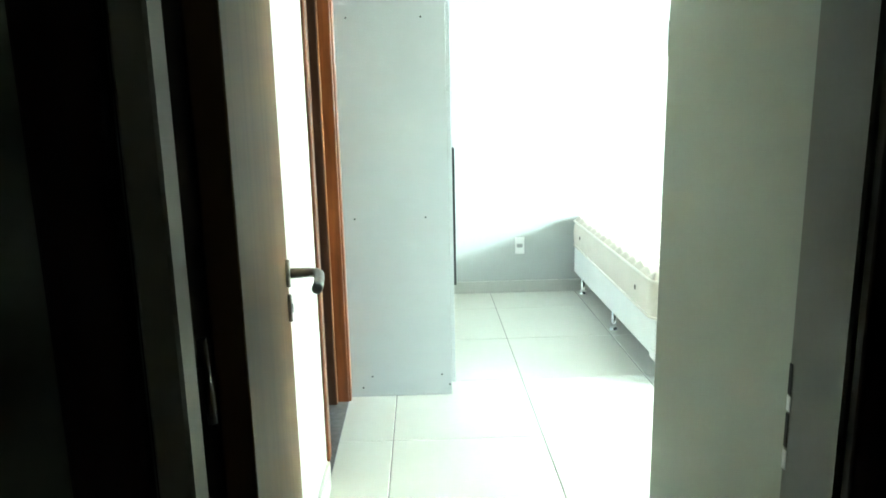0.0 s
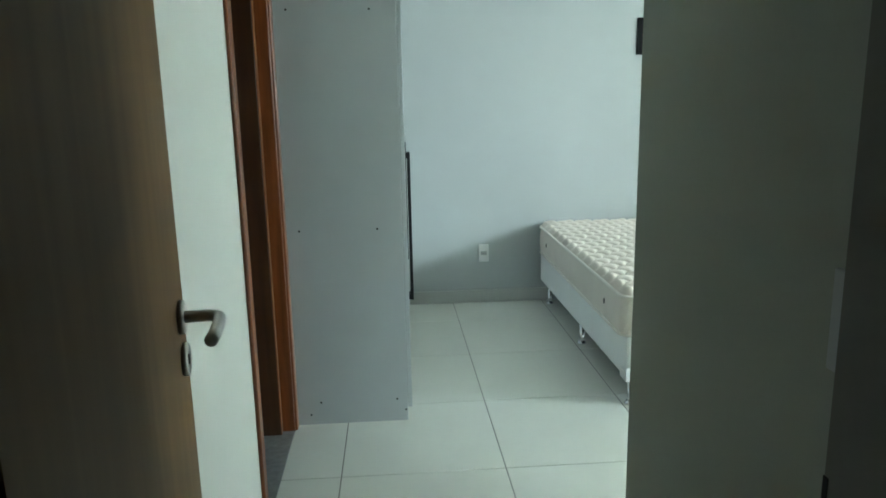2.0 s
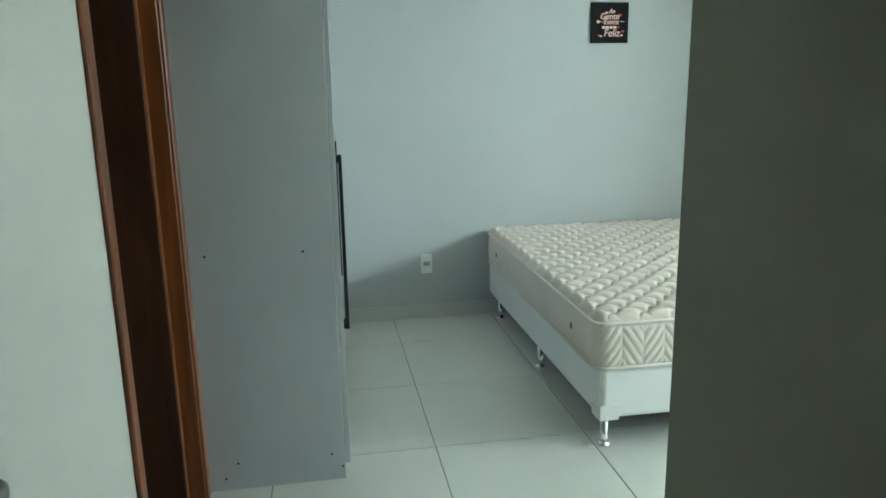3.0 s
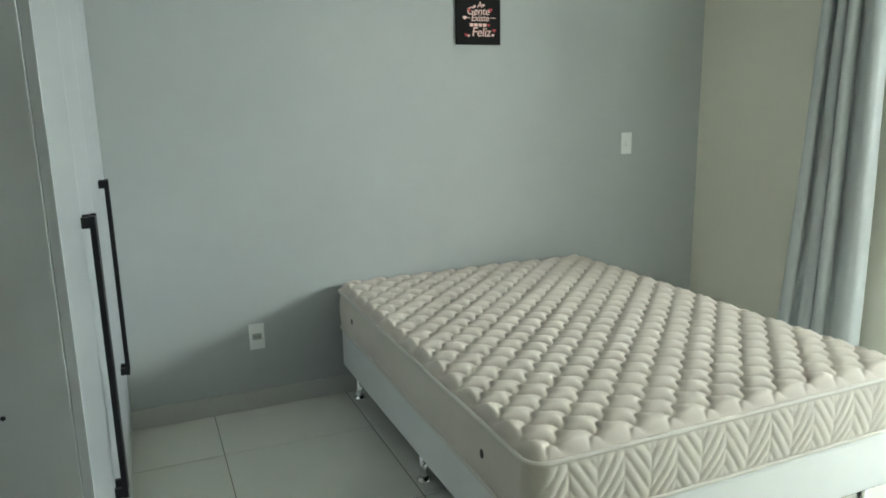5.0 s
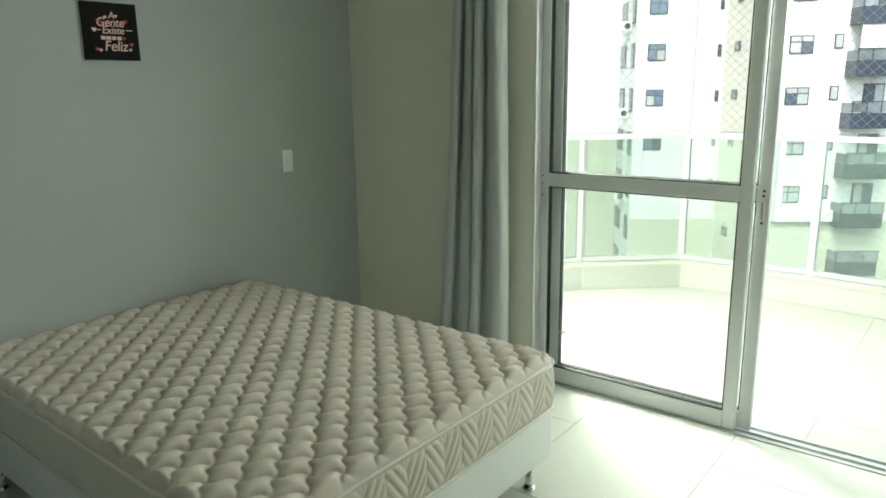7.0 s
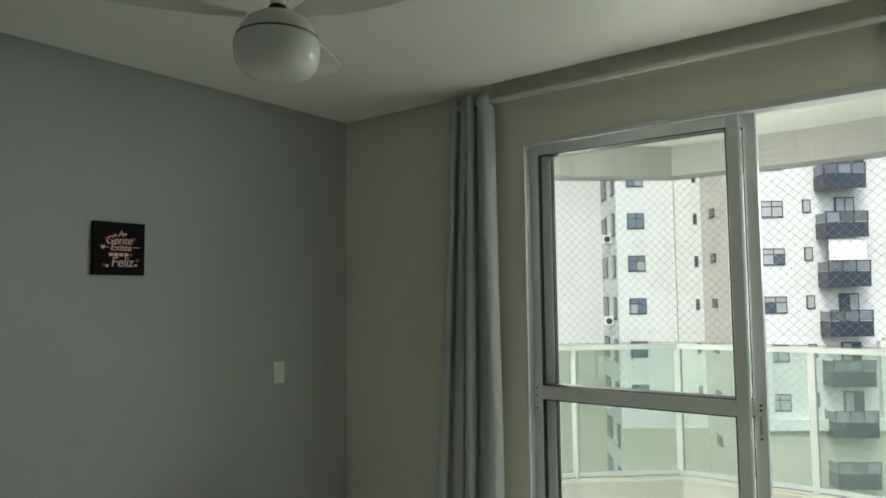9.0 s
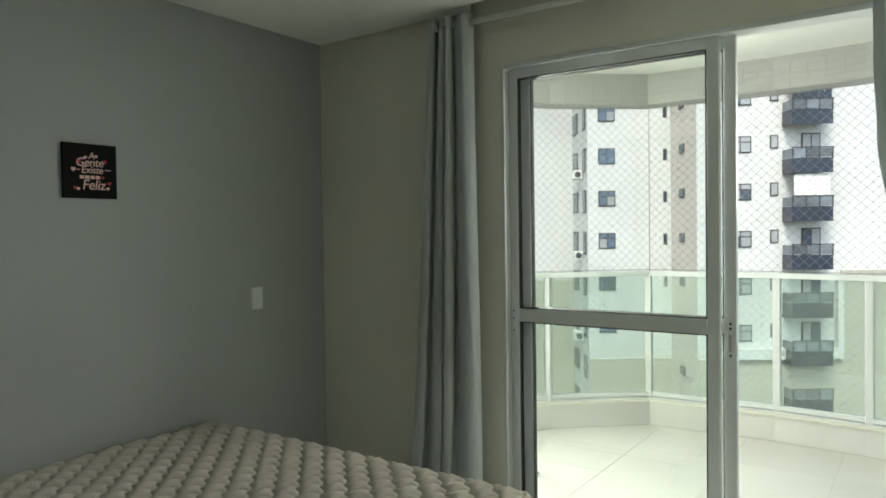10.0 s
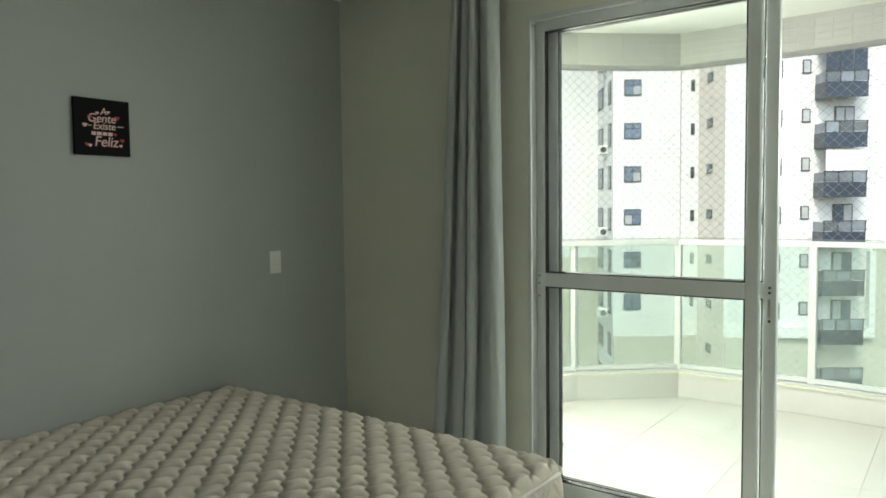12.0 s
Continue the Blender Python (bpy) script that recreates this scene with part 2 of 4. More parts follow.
def lathe(bm, profile, cx, cy, n=40):
    """Turns (radius, z) pairs about the upright through cx, cy."""
    rings = [[bm.verts.new((cx + r * math.cos(k * math.tau / n), cy + r * math.sin(k * math.tau / n), z)) for k in range(n)] for r, z in profile]
    for a, b in zip(rings, rings[1:]):
        for k in range(n):
            bm.faces.new((a[k], a[(k + 1) % n], b[(k + 1) % n], b[k]))
    bm.faces.new(rings[0][::-1])
    bm.faces.new(rings[-1])
    return bm


def origin(ob):
    p = Vector((0, 0, 0))
    while ob is not None:
        p += ob.location
        ob = ob.parent
    return p


def part(name, bm, mat, parent=None, label="", smooth=False):
    """Links a bmesh, in world coordinates, as one mesh under a thing."""
    if parent is not None:
        bmesh.ops.translate(bm, vec=-origin(parent), verts=bm.verts)
    bmesh.ops.recalc_face_normals(bm, faces=bm.faces)
    me = bpy.data.meshes.new(name)
    bm.to_mesh(me)
    bm.free()
    me.materials.append(mat)
    if smooth:
        for p in me.polygons:
            p.use_smooth = True
    ob = new(name, me)
    ob.parent = parent
    if label:
        tagged(ob, label)
    return ob


def thing(name, at, label, category, group="", kind=""):
    ob = new(name)
    ob.location = at
    ob.empty_display_size = 0.1
    return tagged(ob, label, category, group, kind)


def B():
    return bmesh.new()


def wall_with_opening(name, axis, a0, a1, outline_, mat, label):
    """A wall between a0 and a1 on its axis, from the (across, height) corners of its face."""
    bm = B()
    put = (lambda a, u, z: (a, u, z)) if axis == "x" else (lambda a, u, z: (u, a, z))
    near = [bm.verts.new(put(a0, u, z)) for u, z in outline_]
    far = [bm.verts.new(put(a1, u, z)) for u, z in outline_]
    bm.faces.new(near)
    bm.faces.new(far[::-1])
    for k in range(len(near)):
        j = (k + 1) % len(near)
        bm.faces.new((near[k], far[k], far[j], near[j]))
    return tagged(part(name, bm, mat), label, "wall", kind="structure")


def slab(name, x0, x1, y0, y1, z0, z1, mat, label, parent=None, bevel=0.0):
    ob = part(name, box(B(), x0, x1, y0, y1, z0, z1, bevel), mat, parent, label)
    return ob if parent else tagged(ob, label, name.split("_")[0], kind="structure")


# ---- the rooms: shell ----
XL, XR, YB, YN, CZ = -0.60, 3.00, 4.91, 1.66, 2.585     # left wall, balcony wall, back wall, near wall, ceiling
DY0, DY1, DZ = 1.72, 3.672, 2.29                          # balcony door opening
EY0, EY1, EX0, EX1, EZ = 0.68, 0.82, -0.46, 0.22, 2.10  # entrance door opening
BY0, BY1 = 2.36, 3.04                                    # bathroom doorway in the left wall
TOP = 2.95

slab("wall_back", -2.4, 3.2, YB, YB + 0.15, -0.2, TOP, GREY, "matt grey painted bedroom wall")
wall_with_opening("wall_left", "x", XL - 0.14, XL, [(EY1, -0.2), (BY0 - 0.03, -0.2), (BY0 - 0.03, 2.13), (BY1 + 0.03, 2.13), (BY1 + 0.03, -0.2), (YB, -0.2), (YB, TOP), (EY1, TOP)], OFFWHITE, "off-white painted wall with a bathroom doorway")
wall_with_opening("wall_balcony", "x", XR, XR + 0.16, [(YN, -0.2), (DY0, -0.2), (DY0, DZ), (DY1, DZ), (DY1, -0.2), (YB, -0.2), (YB, TOP), (YN, TOP)], CREAM, "cream painted wall around the balcony door")
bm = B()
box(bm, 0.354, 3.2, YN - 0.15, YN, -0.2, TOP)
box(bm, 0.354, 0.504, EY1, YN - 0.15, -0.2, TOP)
tagged(part("wall_near", bm, HALL), "painted passage wall, its colour lowered for shade", "wall", kind="structure")
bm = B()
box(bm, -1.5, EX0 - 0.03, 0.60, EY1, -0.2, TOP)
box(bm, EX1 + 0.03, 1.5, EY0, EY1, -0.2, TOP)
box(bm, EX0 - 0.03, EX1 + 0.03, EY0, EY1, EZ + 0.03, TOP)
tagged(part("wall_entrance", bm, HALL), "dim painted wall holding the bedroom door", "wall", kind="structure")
slab("wall_hall_left", -0.98, -0.83, -2.2, EY0, -0.2, TOP, OFFWHITE, "dim hall wall in shade")
slab("wall_hall_right", 0.62, 0.77, -2.2, EY0, -0.2, TOP, OFFWHITE, "dim hall wall in shade")
# hall end, hall ceiling and bathroom shell: unseen, added to keep both dark
slab("wall_hall_end", -0.98, 0.77, -2.35, -2.2, -0.2, TOP, OFFWHITE, "unseen hall end wall added to shut out light")
slab("ceiling_hall", -1.5, 1.5, -2.35, EY0, 2.45, 2.55, CEIL, "unseen white hall ceiling added to shut out light")
slab("wall_bath_back", -2.4, -2.25, EY1, YB, -0.2, TOP, HALL, "unseen bathroom wall added to keep the doorway dark")
slab("wall_bath_side", -2.25, XL - 0.14, EY1, EY1 + 0.1, -0.2, TOP, HALL, "unseen bathroom wall added to keep the doorway dark")
slab("wall_bath_far", -2.25, XL - 0.14, 3.3, 3.4, -0.2, TOP, HALL, "unseen bathroom wall added to keep the doorway dark")
bm = B()
box(bm, XL, 2.88, EY1, YB - 0.025, CZ, CZ + 0.06)
box(bm, 2.88, XR - 0.025, 3.83, YB - 0.025, CZ, CZ + 0.06)
box(bm, 2.84, 2.88, EY1, 3.83, CZ + 0.06, 2.80)
box(bm, 2.88, XR, EY1, 3.83, 2.80, 2.86)
tagged(part("ceiling", bm, CEIL), "white plasterboard ceiling with a curtain recess", "ceiling", kind="structure")
# unseen slab added to keep the sun out of the rooms
slab("ceiling_roof", -2.6, 3.3, -2.5, 5.2, TOP, TOP + 0.25, CEIL, "unseen slab added above the rooms to block the sun")
slab("ceiling_bath", -2.25, XL - 0.14, EY1, 3.4, 2.4, 2.5, CEIL, "unseen bathroom ceiling added to keep the doorway dark")

# skirting
bm = B()
box(bm, XL + 0.5, XR, YB - 0.012, YB, 0.0, 0.088, 0.002)
tagged(part("baseboard_back", bm, SKIRT), "grey-cream tile skirting along the grey wall", "baseboard", kind="structure")
bm = B()
box(bm, XL, XL + 0.012, EY1, BY0 - 0.055, 0.0, 0.10, 0.002)
tagged(part("baseboard_left", bm, BASE_TILE), "pale skirting along the white wall", "baseboard", kind="structure")
bm = B()
box(bm, XR - 0.012, XR, DY1 + 0.02, YB - 0.012, 0.0, 0.095, 0.002)
tagged(part("baseboard_balcony", bm, BASE_TILE), "cream tile skirting under the curtain", "baseboard", kind="structure")

# ---- bathroom doorway: frame, trim, threshold ----
door_frame = thing("door_frame", (XL, (BY0 + BY1) / 2, 0), "varnished red-brown wooden door frame with moulded trim", "door frame", kind="structure")
for name, y0, y1, z0, z1 in (("jamb", BY0 - 0.03, BY0, 0.004, 2.13), ("jamb", BY1, BY1 + 0.03, 0.004, 2.13), ("head", BY0, BY1, 2.10, 2.13)):
    part(name, box(B(), XL - 0.142, XL + 0.002, y0, y1, z0, z1, 0.002), RED_WOOD, door_frame)
for y0, y1 in ((BY0 - 0.055, BY0 - 0.008), (BY1 + 0.006, BY1 + 0.055)):
    z0 = 0.10 if y0 < BY0 - 0.02 else 0.004
    bm = box(B(), XL, XL + 0.012, y0, y1, z0, 2.16, 0.003)
    part("trim", bm, RED_WOOD, door_frame)
part("trim", box(B(), XL, XL + 0.012, BY0 - 0.008, BY1 + 0.006, 2.105, 2.16, 0.003), RED_WOOD, door_frame)
# added dark leaf: stands in for the shade deep in the jamb
jamb_shade = thing("jamb_shade_leaf", (XL - 0.05, BY1, 0.008), "dark leaf added as the shade on the bathroom jamb", "door", kind="structure")
part("leaf", box(B(), XL - 0.70, XL - 0.05, BY1 - 0.040, BY1 - 0.005, 0.008, 2.09, 0.002), SHADE_WOOD, jamb_shade)
part("edge_band", box(B(), XL - 0.05, XL - 0.048, BY1 - 0.039, BY1 - 0.006, 0.01, 2.088), RED_WOOD, jamb_shade)
slab("threshold", XL - 0.16, XL, BY0, BY1, -0.02, 0.006, GRANITE, "grey granite threshold in the doorway")

# ---- entrance door ----
entry_frame = thing("entrance_frame", (0, EY0, 0), "dark brown wooden door frame in shade", "door frame", kind="structure")
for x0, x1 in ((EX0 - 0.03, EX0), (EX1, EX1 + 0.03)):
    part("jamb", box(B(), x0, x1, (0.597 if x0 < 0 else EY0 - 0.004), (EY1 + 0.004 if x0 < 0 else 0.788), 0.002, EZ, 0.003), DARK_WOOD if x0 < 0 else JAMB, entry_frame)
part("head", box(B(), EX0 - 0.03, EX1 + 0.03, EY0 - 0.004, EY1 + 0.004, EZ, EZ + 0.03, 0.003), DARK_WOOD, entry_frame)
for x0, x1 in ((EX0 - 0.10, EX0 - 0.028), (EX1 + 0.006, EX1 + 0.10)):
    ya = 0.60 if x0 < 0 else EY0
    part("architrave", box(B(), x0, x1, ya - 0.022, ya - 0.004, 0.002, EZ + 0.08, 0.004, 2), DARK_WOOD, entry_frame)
for z0, z1 in ((0.987, 1.027), (0.916, 0.961)):
    part("latch_slot", box(B(), EX1 - 0.0008, EX1 + 0.001, 0.779, 0.786, z0, z1), DARK, entry_frame, "dark latch slot")
for z0, z1 in ((0.964, 0.984), (0.886, 0.912)):
    part("paint_chip", box(B(), EX1 - 0.0006, EX1 + 0.001, 0.778, 0.787, z0, z1, 0.0004), PLASTIC, entry_frame, "pale chipped patch")
for z in (0.35, 1.08, 1.8):
    part("hinge", rod(B(), (EX0 + 0.012, EY0 - 0.03, z - 0.045), (EX0 + 0.008, EY0 - 0.03, z + 0.045), 0.005), HINGE, entry_frame)

# paler than the jamb: room light on this edge is in its colour
part("edge_strip", box(B(), EX0 - 0.012, EX0 + 0.020, 0.558, 0.596, 0.002, EZ, 0.003), LIT_EDGE, entry_frame, "pale edge strip, room light put in its colour")

leaf_a, leaf_b = Vector((-0.422, 0.70, 0)), Vector((-0.525, 1.46, 0))
leaf_turn = math.atan2(leaf_b.y - leaf_a.y, leaf_b.x - leaf_a.x)
leaf_len = (leaf_b - leaf_a).length
door = thing("open_door", leaf_a, "tan wood-veneer bedroom door standing open", "door", kind="structure")
door.rotation_euler = (0, 0, leaf_turn)


def door_part(name, bm, mat, parent, label="", smooth=False):
    ob = part(name, bm, mat, None, label, smooth)
    ob.parent = parent
    return ob


# along x: from the hinge to the latch side; -y faces the room side
door_part("leaf", box(B(), 0.0, leaf_len, 0.0, 0.035, 0.008, 2.09, 0.002), TAN_WOOD, door)
hx, hz = leaf_len - 0.047, 1.009
handle = door_part("lever_handle", lathe(B(), [(0.001, 0.0), (0.029, 0.0), (0.029, 0.007), (0.027, 0.009), (0.001, 0.008)], 0, 0, 28), STEEL, door, "curved satin-steel lever handle", True)
handle.matrix_local = Matrix.Translation((hx, 0, hz)) @ Matrix.Rotation(radians(90), 4, "X")
bend = [(hx, -0.004, hz), (hx, -0.038, hz)] + [(hx - 0.026 + 0.026 * math.cos(a), -0.042 - 0.026 * math.sin(a), hz) for a in (0.3, 0.7, 1.1, 1.5)] + [(hx - 0.055, -0.0685, hz - 0.001), (hx - 0.10, -0.067, hz - 0.003), (hx - 0.128, -0.064, hz - 0.004)]
door_part("lever", tube(B(), bend, 0.0105, 14), STEEL, door, "", True)
lock = door_part("escutcheon", lathe(B(), [(0.001, 0.0), (0.029, 0.0), (0.029, 0.007), (0.027, 0.009), (0.001, 0.008)], 0, 0, 28), STEEL, door, "round steel key escutcheon", True)
lock.matrix_local = Matrix.Translation((hx, 0, hz - 0.075)) @ Matrix.Rotation(radians(90), 4, "X")
door_part("keyhole", box(B(), hx - 0.003, hx + 0.003, -0.0095, -0.007, hz - 0.084, hz - 0.066), DARK, door)

# ---- sliding balcony door ----
def leaf(name, x0, y0, y1, z0, z1, rails, label, far=0.046):
    """A glazed aluminium sash between y0 and y1, x0 its inner face; far: the width of the stile at y1."""
    ob = thing(name, (x0, (y0 + y1) / 2, z0), label, "sliding door", kind="structure")
    st, d = 0.051, 0.034
    part("stile", box(B(), x0, x0 + d, y0, y0 + st, z0, z1, 0.003), ALU, ob)
    part("stile", box(B(), x0, x0 + d, y1 - far, y1, z0, z1, 0.003), ALU, ob)
    for a, b in rails:
        part("rail", box(B(), x0, x0 + d, y0 + st, y1 - far, a, b, 0.003), ALU, ob)
    for (a0, a1), (b0, b1) in zip(rails, rails[1:]):
        bm = B()
        g = 0.006
        box(bm, x0 + 0.003, x0 + 0.031, y0 + st, y0 + st + g, a1, b0)
        box(bm, x0 + 0.003, x0 + 0.031, y1 - far - g, y1 - far, a1, b0)
        box(bm, x0 + 0.003, x0 + 0.031, y0 + st + g, y1 - far - g, a1, a1 + g)
        box(bm, x0 + 0.003, x0 + 0.031, y0 + st + g, y1 - far - g, b0 - g, b0)
        part("gasket", bm, GASKET, ob, "black rubber gasket")
        pane = part("pane", box(B(), x0 + 0.014, x0 + 0.019, y0 + st + 0.001, y1 - far - 0.001, a1 + 0.001, b0 - 0.001), GLASS, ob, "clear glass pane")
        pane.visible_shadow = False
    return ob


RAILS = [(0.006, 0.088), (1.03, 1.095), (2.235, 2.285)]
inner = leaf("sliding_door_1", XR + 0.06, 2.668, 3.67, 0.006, 2.285, RAILS, "white aluminium glazed sliding sash with a middle rail")
outer = leaf("sliding_door_2", XR + 0.105, 2.611, 3.632, 0.006, 2.285, RAILS, "white aluminium glazed sliding sash slid behind another", 0.056)
for z in (1.055, 1.075, 0.975, 0.94):
    part("screw", rod(B(), (XR + 0.1035, 2.636, z), (XR + 0.107, 2.636, z), 0.006, 8), HINGE, outer)
part("latch", box(B(), XR + 0.099, XR + 0.107, 2.628, 2.644, 0.955, 1.03, 0.003), STEEL, outer, "recessed sash latch")
for z in (1.082, 1.045, 0.985):
    part("screw", rod(B(), (XR + 0.0585, 3.655, z), (XR + 0.062, 3.655, z), 0.0045, 8), HINGE, inner)

frame_ob = thing("balcony_door_frame", (XR + 0.06, 2.7, 0), "white aluminium frame of the balcony door", "door frame", kind="structure")
part("jamb", box(B(), XR + 0.03, XR + 0.155, DY0, DY0 + 0.045, 0.0, DZ, 0.002), ALU, frame_ob)
part("jamb", box(B(), XR + 0.1, XR + 0.155, 3.634, DY1, 0.0, DZ, 0.002), ALU, frame_ob)
part("brush_seal", box(B(), XR + 0.096, XR + 0.102, 3.635, 3.668, 0.04, 2.28), GASKET, frame_ob, "black brush seal in the frame")
# grey strip added over the door reveal to dull the light on it
part("reveal_dimmer", box(B(), XR + 0.0015, XR + 0.058, DY1 - 0.006, DY1 - 0.0005, 0.001, DZ - 0.02), PLASTIC_SHADE, frame_ob, "grey strip added to dim the lit door reveal")
part("head", box(B(), XR + 0.03, XR + 0.155, DY0 + 0.045, DY1 - 0.04, 2.286, DZ, 0.001), ALU, frame_ob)
part("trim", box(B(), XR - 0.008, XR + 0.001, DY1 - 0.012, DY1 + 0.006, 0.0, DZ + 0.008, 0.002), ALU, frame_ob)
part("trim", box(B(), XR - 0.008, XR + 0.001, DY0 - 0.03, DY0 + 0.03, 0.0, DZ + 0.008, 0.002), ALU, frame_ob)
part("trim", box(B(), XR - 0.008, XR + 0.001, DY0 + 0.03, DY1 - 0.012, DZ - 0.018, DZ + 0.008, 0.002), ALU, frame_ob)
bm = box(B(), XR + 0.046, XR + 0.16, DY0 + 0.045, DY1 - 0.002, -0.02, -0.006, 0.001)
for x in (XR + 0.05, XR + 0.1, XR + 0.155):
    box(bm, x - 0.004, x + 0.004, DY0 + 0.045, 3.63, -0.006, 0.005)
part("track", bm, ALU, frame_ob, "grooved aluminium floor track")

# ---- wardrobe ----
WX, WY0, WY1, WZ = -0.118, 3.104, 4.905, 2.32
wardrobe = thing("wardrobe", (-0.35, 4.0, 0), "white laminate wardrobe with black bar handles", "wardrobe")
part("side_panel", box(B(), XL + 0.002, WX + 0.002, WY0, WY0 + 0.018, 0.0, WZ, 0.001), LAMINATE, wardrobe)
part("side_panel", box(B(), XL + 0.002, WX, WY1 - 0.018, WY1, 0.0, WZ, 0.001), LAMINATE, wardrobe)
part("top_panel", box(B(), XL + 0.002, WX, WY0 + 0.018, WY1 - 0.018, WZ - 0.018, WZ, 0.001), LAMINATE, wardrobe)
part("plinth", box(B(), XL + 0.02, WX - 0.03, WY0 + 0.018, WY1 - 0.018, 0.0, 0.07), LAMINATE, wardrobe)
part("back_panel", box(B(), XL + 0.002, XL + 0.008, WY0 + 0.018, WY1 - 0.018, 0.07, WZ - 0.018), LAMINATE, wardrobe)
for x, z in ((-0.54, 0.853), (-0.221, 0.854), (-0.49, 0.10), (-0.162, 0.101), (-0.125, 0.05), (-0.535, 0.045), (-0.54, 1.72), (-0.221, 1.72)):
    part("screw_hole", rod(B(), (x, WY0 - 0.0008, z), (x, WY0 + 0.002, z), 0.0045, 10), DARK, wardrobe)
edges_y = [WY0 + 0.001, 3.575, 4.025, 4.475, WY1 - 0.001]
for i in range(4):
    y0, y1 = edges_y[i] + 0.0015, edges_y[i + 1] - 0.0015
    dr = part("door", box(B(), WX + 0.003, WX + 0.021, y0, y1, 0.06, WZ - 0.004, 0.0012), LAMINATE, wardrobe)
    hy = y1 - 0.022 if i % 2 == 0 else y0 + 0.022
    bm = box(B(), WX + 0.038, WX + 0.052, hy - 0.007, hy + 0.007, 0.42, 1.135, 0.0015)
    for z in (0.435, 1.12):
        box(bm, WX + 0.021, WX + 0.040, hy - 0.0065, hy + 0.0065, z - 0.013, z + 0.013, 0.001)
    part("handle", bm, BLACK, dr, "long black square bar handle")

# ---- bed ----
bed_x0, bed_x1, bed_y0, bed_y1 = 0.835, 2.195, 3.07, 4.895
base = thing("bed_base", ((bed_x0 + bed_x1) / 2, (bed_y0 + bed_y1) / 2, 0), "white vinyl box bed base on chromed legs", "bed base")
bm = box(B(), bed_x0 + 0.012, bed_x1 - 0.012, bed_y0 + 0.012, bed_y1, 0.142, 0.345, 0.02, 3)
part("box", bm, VINYL, base, smooth=False)
part("dust_cover", box(B(), bed_x0 + 0.03, bed_x1 - 0.03, bed_y0 + 0.03, bed_y1 - 0.02, 0.136, 0.1425), DARK, base, "black underside cloth")
for x in (bed_x0 + 0.06, (bed_x0 + bed_x1) / 2, bed_x1 - 0.06):
    for y in (bed_y0 + 0.085, 3.98, 4.80):
        leg = part("leg", lathe(B(), [(0.017, 0.018), (0.0155, 0.03), (0.0155, 0.14)], x, y, 20), CHROME, base, "chromed tubular leg", True)
        part("foot", lathe(B(), [(0.026, 0.0), (0.027, 0.006), (0.022, 0.012), (0.019, 0.018)], x, y, 20), CHROME, leg, "", True)
for x, s in ((bed_x0 + 0.012, 1),):
    bm = B()
    box(bm, min(x - 0.004 * s, x + 0.075 * s), max(x - 0.004 * s, x + 0.075 * s), bed_y0 + 0.008, bed_y0 + 0.0125, 0.139, 0.20, 0.001)
    box(bm, min(x - 0.004 * s, x + 0.001 * s), max(x - 0.004 * s, x + 0.001 * s), bed_y0 + 0.008, bed_y0 + 0.09, 0.139, 0.18, 0.001)
    part("corner_cap", bm, VINYL, base, "pale plastic corner protector")

MZ0, MZ1, MR = 0.348, 0.535, 0.058
mattress = thing("mattress", ((bed_x0 + bed_x1) / 2, (bed_y0 + bed_y1) / 2, MZ0), "bare beige quilted double mattress on a white base", "mattress")


def outline(inset, n_arc=10, step=0.0):
    """Points round the mattress with rounded corners, with the way outward."""
    x0, x1, y0, y1, r = bed_x0 + inset, bed_x1 - inset, bed_y0 + inset, bed_y1 - inset, max(MR - inset, 0.01)
    pts = []
    for cx, cy, a0 in ((x1 - r, y0 + r, -90), (x1 - r, y1 - r, 0), (x0 + r, y1 - r, 90), (x0 + r, y0 + r, 180)):
        for k in range(n_arc + 1):
            a = radians(a0 + 90 * k / n_arc)
            pts.append((Vector((cx + r * math.cos(a), cy + r * math.sin(a), 0)), Vector((math.cos(a), math.sin(a), 0))))
    if step:
        dense = []
        for (p, n), (q, m) in zip(pts, pts[1:] + pts[:1]):
            k = max(1, int((q - p).length / step))
            dense += [(p.lerp(q, i / k), n.lerp(m, i / k).normalized()) for i in range(k)]
        pts = dense
    return pts


def skew(x, y):
    """Shears the mattress foot over the base on the wardrobe side, to fit the camera's view."""
    return x - 0.02 * (bed_x1 - x) / (bed_x1 - bed_x0) * (bed_y1 - y) / (bed_y1 - bed_y0)


def quilt(x, y):
    """Height of the pillowed top: wavy stitch lines make staggered scales."""
    dx, dy = 0.122, 0.122
    u, v = x / dx + y / dy, x / dx - y / dy
    u, v = u + 0.085 * math.sin(math.tau * v), v - 0.085 * math.sin(math.tau * u)
    fu, fv = u - math.floor(u), v - math.floor(v)
    h = (4 * fu * (1 - fu)) ** 0.36 * (4 * fv * (1 - fv)) ** 0.40
    return 0.0225 * h * (1 + 0.12 * noise.noise(Vector((x * 8, y * 8, 2))))


# quilted top
nx, ny = 300, 400
verts, faces = [], []
